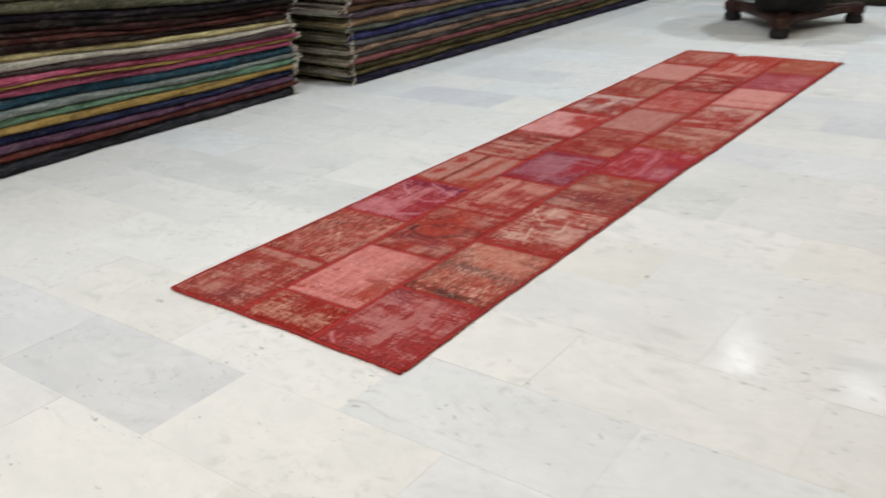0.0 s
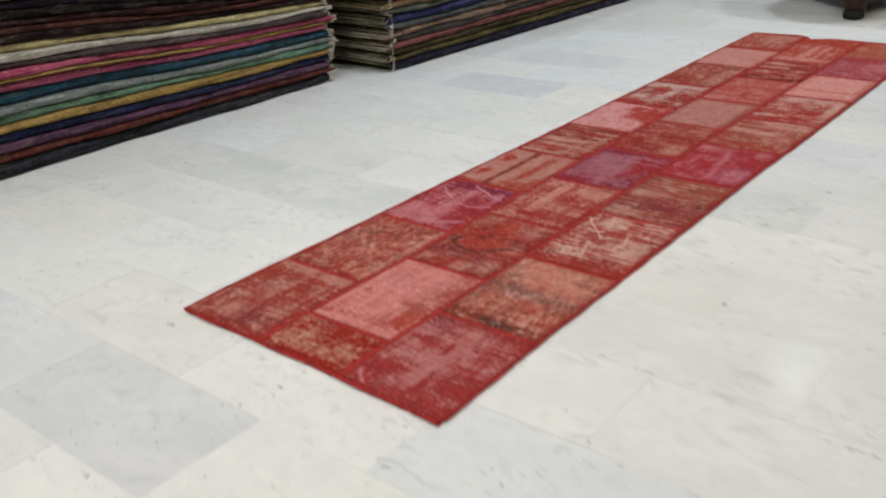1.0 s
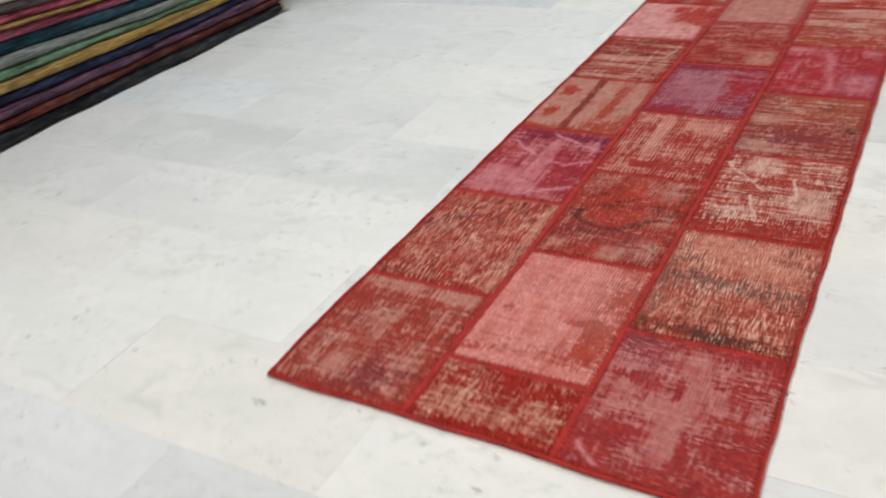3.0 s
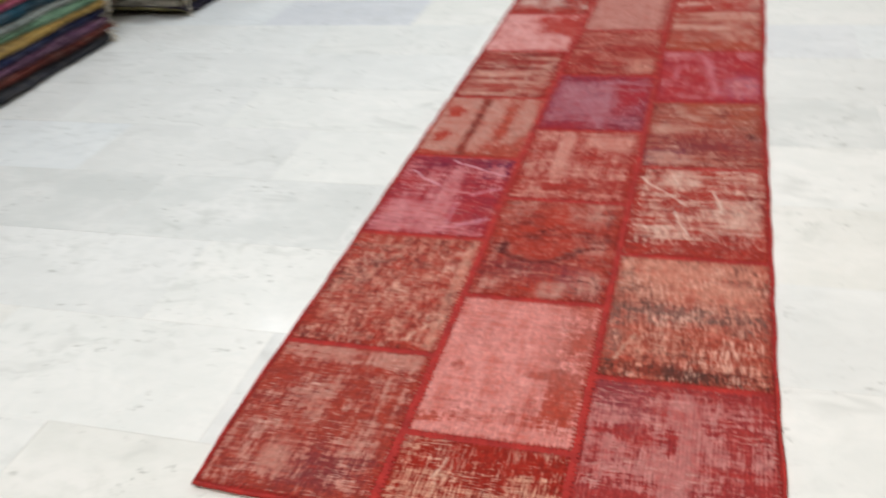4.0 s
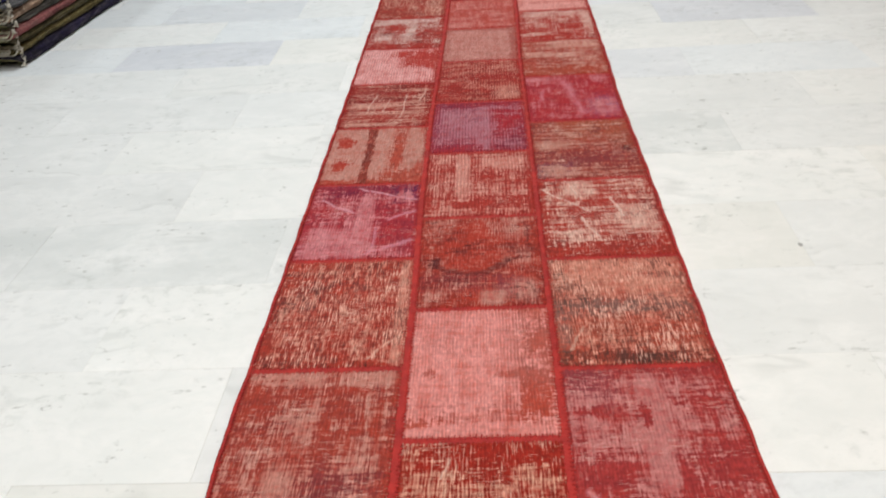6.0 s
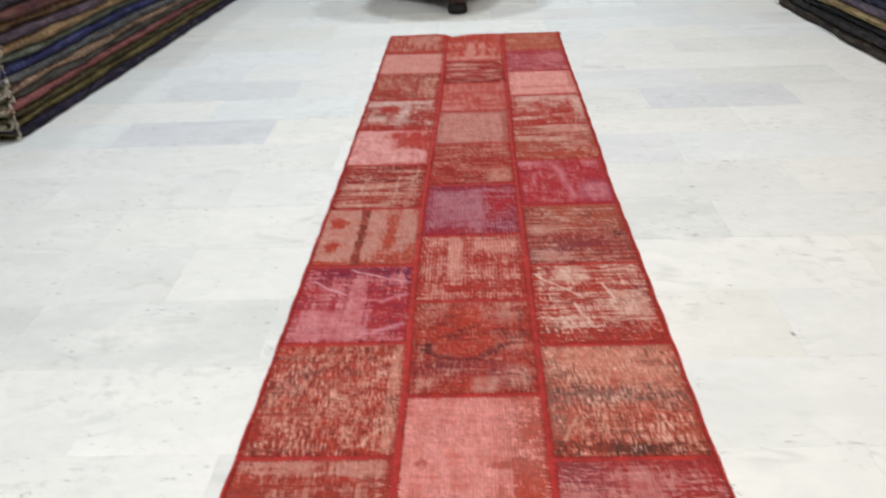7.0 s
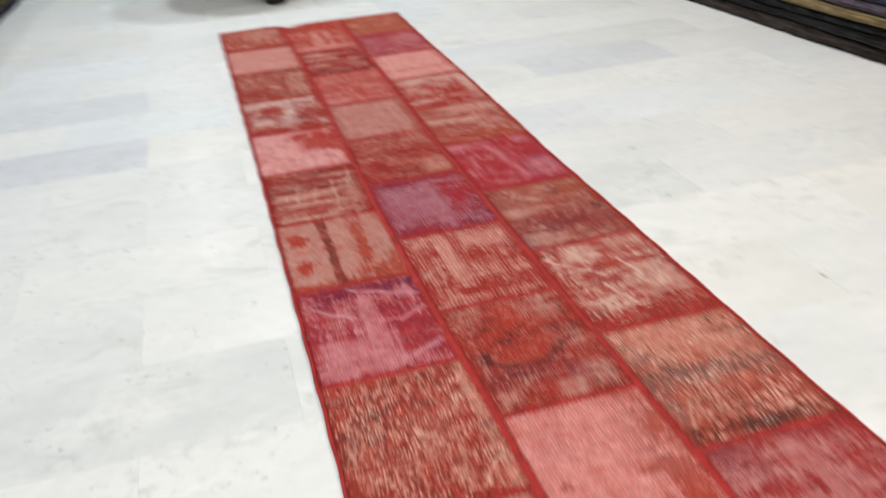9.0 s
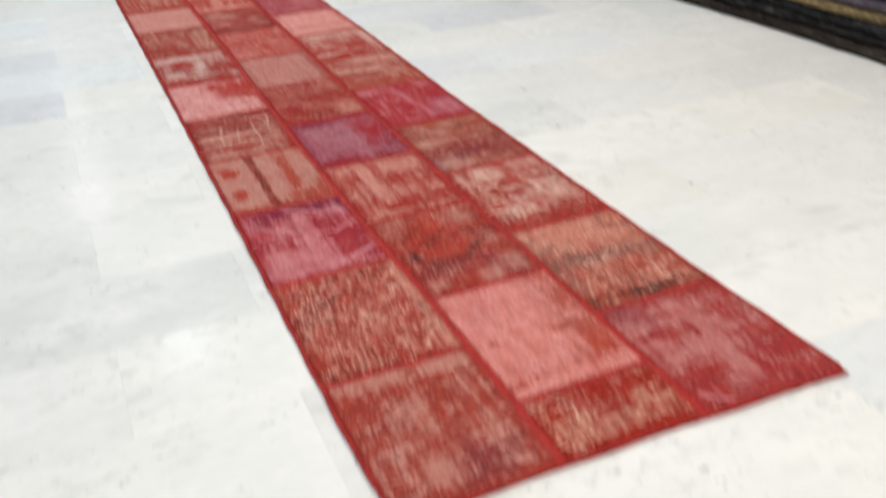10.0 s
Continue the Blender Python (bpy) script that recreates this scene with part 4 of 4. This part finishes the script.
def rug_pile(at, turn, long, layers, deep, seed, group, sag, tied=1):
    """A pile of folded rugs, listed from the floor up as (thickness, tone, other, fleck, flecks, words)."""
    rnd = random.Random(seed)
    levels = [sum(layer[0] for layer in layers[:k]) for k in range(len(layers) + 1)]

    def level(k):
        def height(y):
            if k == 0:
                return 0.0
            own = 0.007 * noise.noise((y * 1.9, k * 3.7, seed)) + 0.0035 * noise.noise((y * 5.5, k * 5.3, seed + 4))
            return levels[k] * sag(y) + own
        return height

    for k, (th, tone, other, fleck, flecks, words) in enumerate(layers):
        cloth = pile("wool_pile", tone, other, fleck, flecks)
        extra = rnd.uniform(-0.03, 0.03)
        rug = folded_rug(long + extra, deep, th, cloth, seed * 50 + k, level(k), level(k + 1), words + " folded wool rug lying in a pile", (k % tied, tied))
        tagged(rug, group=group)
        rug.matrix_basis = pose(*at, 0, 0, turn) @ pose(rnd.uniform(-0.014, 0.008) if k else 0.0, rnd.uniform(-0.02, 0.02), level(k)(0))


PILE_A = (
    (0.056, "34363f", "202229", "565a66", 0.3, "slate grey"), (0.028, "6e2f26", "4a1c1a", "8c4a38", 0.3, "rust red"),
    (0.039, "6a4460", "4a2c48", "8c6880", 0.3, "mauve"), (0.037, "2c3560", "1d2340", "4a5688", 0.3, "navy blue"),
    (0.036, "b08c30", "8a6a22", "ccae60", 0.3, "golden yellow"), (0.030, "6d9a78", "4c7258", "98bca0", 0.3, "soft green"),
    (0.034, "8b9490", "62706c", "b4bab4", 0.4, "grey green"), (0.045, "1c4e64", "143a4a", "386c7c", 0.3, "teal blue"),
    (0.034, "c4547a", "9a3c5c", "dc90a4", 0.3, "bright pink"), (0.014, "b08c34", "886a24", "c8a85c", 0.3, "thin orange"),
    (0.032, "cc5478", "a03456", "e48aa0", 0.3, "bright pink"), (0.027, "5a4c4c", "3a3032", "7c6c68", 0.4, "dark grey brown"),
    (0.030, "c8c0ae", "a09a8a", "d8d4c8", 0.3, "cream white"), (0.031, "d0c07c", "aa9a58", "e4d898", 0.3, "pale yellow"),
    (0.030, "2a1614", "180c0c", "4a2a26", 0.3, "dark brown"), (0.024, "5c2c24", "381814", "7c4a3c", 0.3, "red brown"),
    (0.030, "3a1a18", "200f0f", "5c342e", 0.3, "maroon"), (0.032, "1e1412", "110c0c", "3a2a26", 0.3, "blackish brown"),
    (0.034, "1a1420", "100c14", "342a3e", 0.3, "dark violet"), (0.050, "5c5c40", "3e3e2c", "7e7e60", 0.5, "mottled olive"),
    (0.045, "4a4a36", "303024", "6c6c50", 0.5, "dull olive"), (0.040, "3a2c26", "241a16", "5c4a40", 0.4, "brown"))
PILE_B = (
    (0.047, "2a2340", "1a1628", "4a4060", 0.3, "dark violet blue"), (0.034, "6a5c2a", "4a3e1c", "8e7e48", 0.5, "olive brown"),
    (0.032, "4e4424", "332c18", "74683c", 0.4, "dark olive"), (0.036, "8e4c4c", "683434", "b47c74", 0.3, "faded rose"),
    (0.026, "54504a", "383430", "767068", 0.4, "dark grey brown"), (0.038, "9c7a60", "6e5444", "c8ab90", 0.7, "speckled beige"),
    (0.030, "5c5c60", "3c3c40", "82827e", 0.5, "charcoal grey"), (0.050, "363a72", "24264e", "5c60a0", 0.4, "deep navy blue"),
    (0.030, "62685a", "444a3c", "868c7c", 0.4, "grey green"), (0.040, "96744a", "6c5030", "b89868", 0.5, "golden brown"),
    (0.034, "5c4a58", "40323e", "7c6878", 0.4, "dull purple"), (0.045, "8a6a4a", "604832", "aa8c6c", 0.5, "light brown"),
    (0.040, "6a3c38", "48282a", "8c5c54", 0.4, "maroon"), (0.045, "3a3440", "242028", "5c5466", 0.4, "grey violet"))
PILE_C = (
    (0.055, "453a34", "2a2320", "6e6258", 0.5, "dark grey brown"), (0.040, "2c2a2c", "1a191b", "4c4a4c", 0.5, "charcoal"),
    (0.040, "2a2c30", "191a1d", "50555a", 0.5, "black grey"), (0.038, "9c8652", "765f38", "bea878", 0.5, "old gold"),
    (0.040, "6a5c6c", "4a4050", "8c7c8c", 0.5, "mauve grey"), (0.045, "3c4058", "282c44", "646880", 0.5, "slate blue"),
    (0.045, "6a3426", "442018", "8c5844", 0.4, "rust brown"), (0.045, "4a2a28", "2e1a1a", "6c4440", 0.4, "maroon"),
    (0.045, "3c342c", "26201b", "5e5448", 0.4, "dark brown"), (0.045, "2c2c40", "1b1b2a", "4c4c68", 0.4, "dark blue"))
PILE_D = (
    (0.060, "35301f", "211e13", "56503a", 0.4, "dark olive"), (0.050, "2a2436", "1a1622", "464056", 0.4, "dark violet"),
    (0.050, "3c2a26", "261a18", "5c443e", 0.4, "dark brown"), (0.050, "2e3440", "1d2129", "4e5664", 0.4, "slate"))
def waves(seed, much=0.045):
    return lambda y: 1 + much * noise.noise((y * 1.5, seed, 0.5))


rug_pile((-2.035, -0.55, 0), -2.2, 2.60, PILE_A, 0.95, 3, "pile of bright folded rugs", lambda y: (1.06 - 0.19 * max(0.0, (y - 0.9) / 1.7)) * waves(2.2)(y))
rug_pile((-1.775, 2.37, 0), -2.6, 3.80, PILE_B, 0.95, 7, "pile of dark folded rugs", waves(5.1), 2)
rug_pile((1.835, 4.56, 0), 181.5, 3.9, PILE_C, 0.95, 11, "pile of dark grey folded rugs", waves(8.4))
rug_pile((-1.5, 6.24, 0), -91.0, 3.6, PILE_D, 0.9, 17, "low pile of dark rugs at the back", waves(9.9))


# ---- round table on a tripod foot ----
def pedestal_table(cx, cy, turn):
    """A round table on a bulbous foot; three block feet are tied by low bowed rails."""
    table = new("pedestal_table")
    bm = bmesh.new()
    lathe(bm, ((0.10, 0.085), (0.20, 0.095), (0.235, 0.125), (0.24, 0.18), (0.19, 0.25), (0.10, 0.31), (0.07, 0.38), (0.09, 0.46), (0.065, 0.54), (0.10, 0.66), (0.16, 0.705)))
    part("pedestal", bm, DARK_WOOD, table, "turned blackish-brown wooden pedestal", smooth=True)
    bm = bmesh.new()
    lathe(bm, ((0.30, 0.70), (0.44, 0.705), (0.455, 0.72), (0.455, 0.735), (0.44, 0.75)), n=64)
    part("tabletop", bm, WOOD, table)
    corner = [Vector((0.475 * math.cos(math.radians(turn + 120 * k)), 0.475 * math.sin(math.radians(turn + 120 * k)), 0)) for k in range(3)]
    for k in range(3):
        c = corner[k]
        bm = bmesh.new()
        lathe(bm, ((0.052, 0.062), (0.062, 0.070), (0.066, 0.085), (0.066, 0.122), (0.058, 0.134), (0.036, 0.140)), c.x, c.y, 20)
        block = part("corner_block", bm, WOOD, table, "worn wooden corner block", smooth=True)
        bm = bmesh.new()
        lathe(bm, ((0.048, 0.001), (0.060, 0.008), (0.062, 0.03), (0.056, 0.05), (0.050, 0.064)), c.x, c.y, 20)
        part("foot", bm, BLACK, block, "blackened round foot", smooth=True)
        for other, name, bow, half, lo, hi in ((corner[(k + 1) % 3], "rail", 0.13, 0.030, 0.082, 0.128), (Vector((0, 0, 0)), "arm", 0.0, 0.040, 0.090, 0.140)):
            bm = bmesh.new()
            loops = []
            for j in range(13):
                f = j / 12
                q = c.lerp(other, f)
                q = q * (1 - bow * math.sin(math.pi * f) * 1.2)
                along = (other - c).normalized()
                side = Vector((-along.y, along.x, 0)) * half
                dip = 0.008 * math.sin(math.pi * f)
                loops.append([bm.verts.new(q + side * u + Vector((0, 0, z - dip))) for u, z in ((-1, lo + 0.008), (-0.75, lo), (0.75, lo), (1, lo + 0.008), (1, hi - 0.008), (0.75, hi), (-0.75, hi), (-1, hi - 0.008))])
            for a, b in zip(loops, loops[1:]):
                for i in range(8):
                    bm.faces.new((a[i], a[(i + 1) % 8], b[(i + 1) % 8], b[i]))
            bm.faces.new(loops[0][::-1]), bm.faces.new(loops[-1])
            part(name, bm, WOOD, table, "reddish-brown wooden " + name)
    table.matrix_basis = pose(cx, cy, 0)
    return tagged(table, "dark reddish-brown wooden pedestal table on three block feet", "table")


pedestal_table(-0.17, 5.11, -80)

# ---- marble slabs ----
SLAB_X, SLAB_Y, ORIGIN = 0.6052, 0.3056, (-1.399, 0.398)
TONES = {(6, -2): "g", (6, -1): "c", (6, 0): "d", (6, 1): "y", (7, 0): "w", (7, -1): "c", (8, 0): "g", (8, -1): "c", (5, 0): "n", (5, -1): "c", (4, 0): "n",
         (4, -1): "n", (3, -1): "c", (3, 0): "n", (2, -1): "c", (1, -1): "g", (1, -2): "g", (1, 0): "s", (1, 1): "s", (0, 0): "n", (0, 1): "w",
         (-3, 2): "g", (-3, 1): "g", (-3, 0): "g", (-3, 3): "w", (-4, 1): "n", (-4, 2): "w", (-4, 3): "y", (-2, 2): "w", (-4, 0): "n", (-3, -1): "w", (5, 3): "g", (6, 3): "w", (6, 4): "n", (7, 4): "d", (8, 3): "g", (4, 3): "n", (3, 3): "s", (2, 3): "w",
         (1, 3): "y", (1, 2): "s", (0, 3): "n", (0, 4): "n", (-1, 3): "w", (-1, 4): "n", (2, 4): "y", (4, 4): "w", (-1, 0): "y", (-1, 1): "w", (-1, 2): "n", (0, 2): "w", (-2, 0): "w", (-2, 1): "y",
         (2, 0): "n", (2, 1): "w", (3, 1): "w", (5, 1): "w", (4, 1): "n", (3, 4): "n", (5, 4): "c"}


def slab_mesh(name, material, w, d):
    bm = bmesh.new()
    g, b = 0.0003, 0.0005
    lo = [bm.verts.new(p) for p in ((g, g, -0.012), (w - g, g, -0.012), (w - g, d - g, -0.012), (g, d - g, -0.012))]
    mid = [bm.verts.new((v.co.x, v.co.y, -b * 0.5)) for v in lo]
    e = g + b
    hi = [bm.verts.new(p) for p in ((e, e, 0), (w - e, e, 0), (w - e, d - e, 0), (e, d - e, 0))]
    for p, q in ((lo, mid), (mid, hi)):
        for i in range(4):
            bm.faces.new((p[i], p[(i + 1) % 4], q[(i + 1) % 4], q[i]))
    bm.faces.new(hi)
    return mesh_of(bm, name, material)


SLABS = {k: slab_mesh("slab", m, SLAB_X, SLAB_Y) for k, m in MARBLE.items()}
rnd = random.Random(21)
far = bmesh.new()
for row in range(-18, 47):
    for col in range(-6, 10):
        x = ORIGIN[0] + (col - (0 if row % 2 == 0 else 0.5)) * SLAB_X
        y = ORIGIN[1] + row * SLAB_Y
        tone = TONES.get((row, col)) or rnd.choice("wwnnnnccys")
        if row % 2 and col == 2 and (row, col) not in TONES:
            tone = TONES.get((row, 1), tone)
        if x + SLAB_X < ROOM[0] or x > ROOM[1] or y < ROOM[2] or y + SLAB_Y > ROOM[3]:
            continue
        if -2.3 < x < 2.0 and -6 <= row <= 20:
            slab = new("slab", SLABS[tone])
            slab.parent, slab.location = floor, (x, y, rnd.uniform(-0.0001, 0.0001))
            slab.rotation_euler = (rnd.uniform(-0.0012, 0.0012), rnd.uniform(-0.0006, 0.0006), 0)
        else:
            x_lo, x_hi = max(x, ROOM[0]), min(x + SLAB_X, ROOM[1])
            box(far, x_lo + 0.001, x_hi - 0.001, y + 0.001, y + SLAB_Y - 0.001, -0.012, 0.0)
bm = bmesh.new()
ring = [bm.verts.new((0.716 + 0.005 * (1 + 0.3 * math.sin(5 * a)) * math.cos(a), 0.797 + 0.008 * (1 + 0.25 * math.cos(3 * a)) * math.sin(a), 0.0004)) for a in (2 * math.pi * i / 14 for i in range(14))]
low = [bm.verts.new((v.co.x, v.co.y, -0.001)) for v in ring]
bm.faces.new(ring)
for i in range(14):
    bm.faces.new((ring[i - 1], low[i - 1], low[i], ring[i]))
part("chipped_joint", bm, plain("chip_dirt", "b4b3b0", "949390", 60, 0.95), floor, "grey chip in a marble joint")
rest = part("outer_slabs", far, MARBLE["n"], floor)
tagged(rest, kind="stuff")
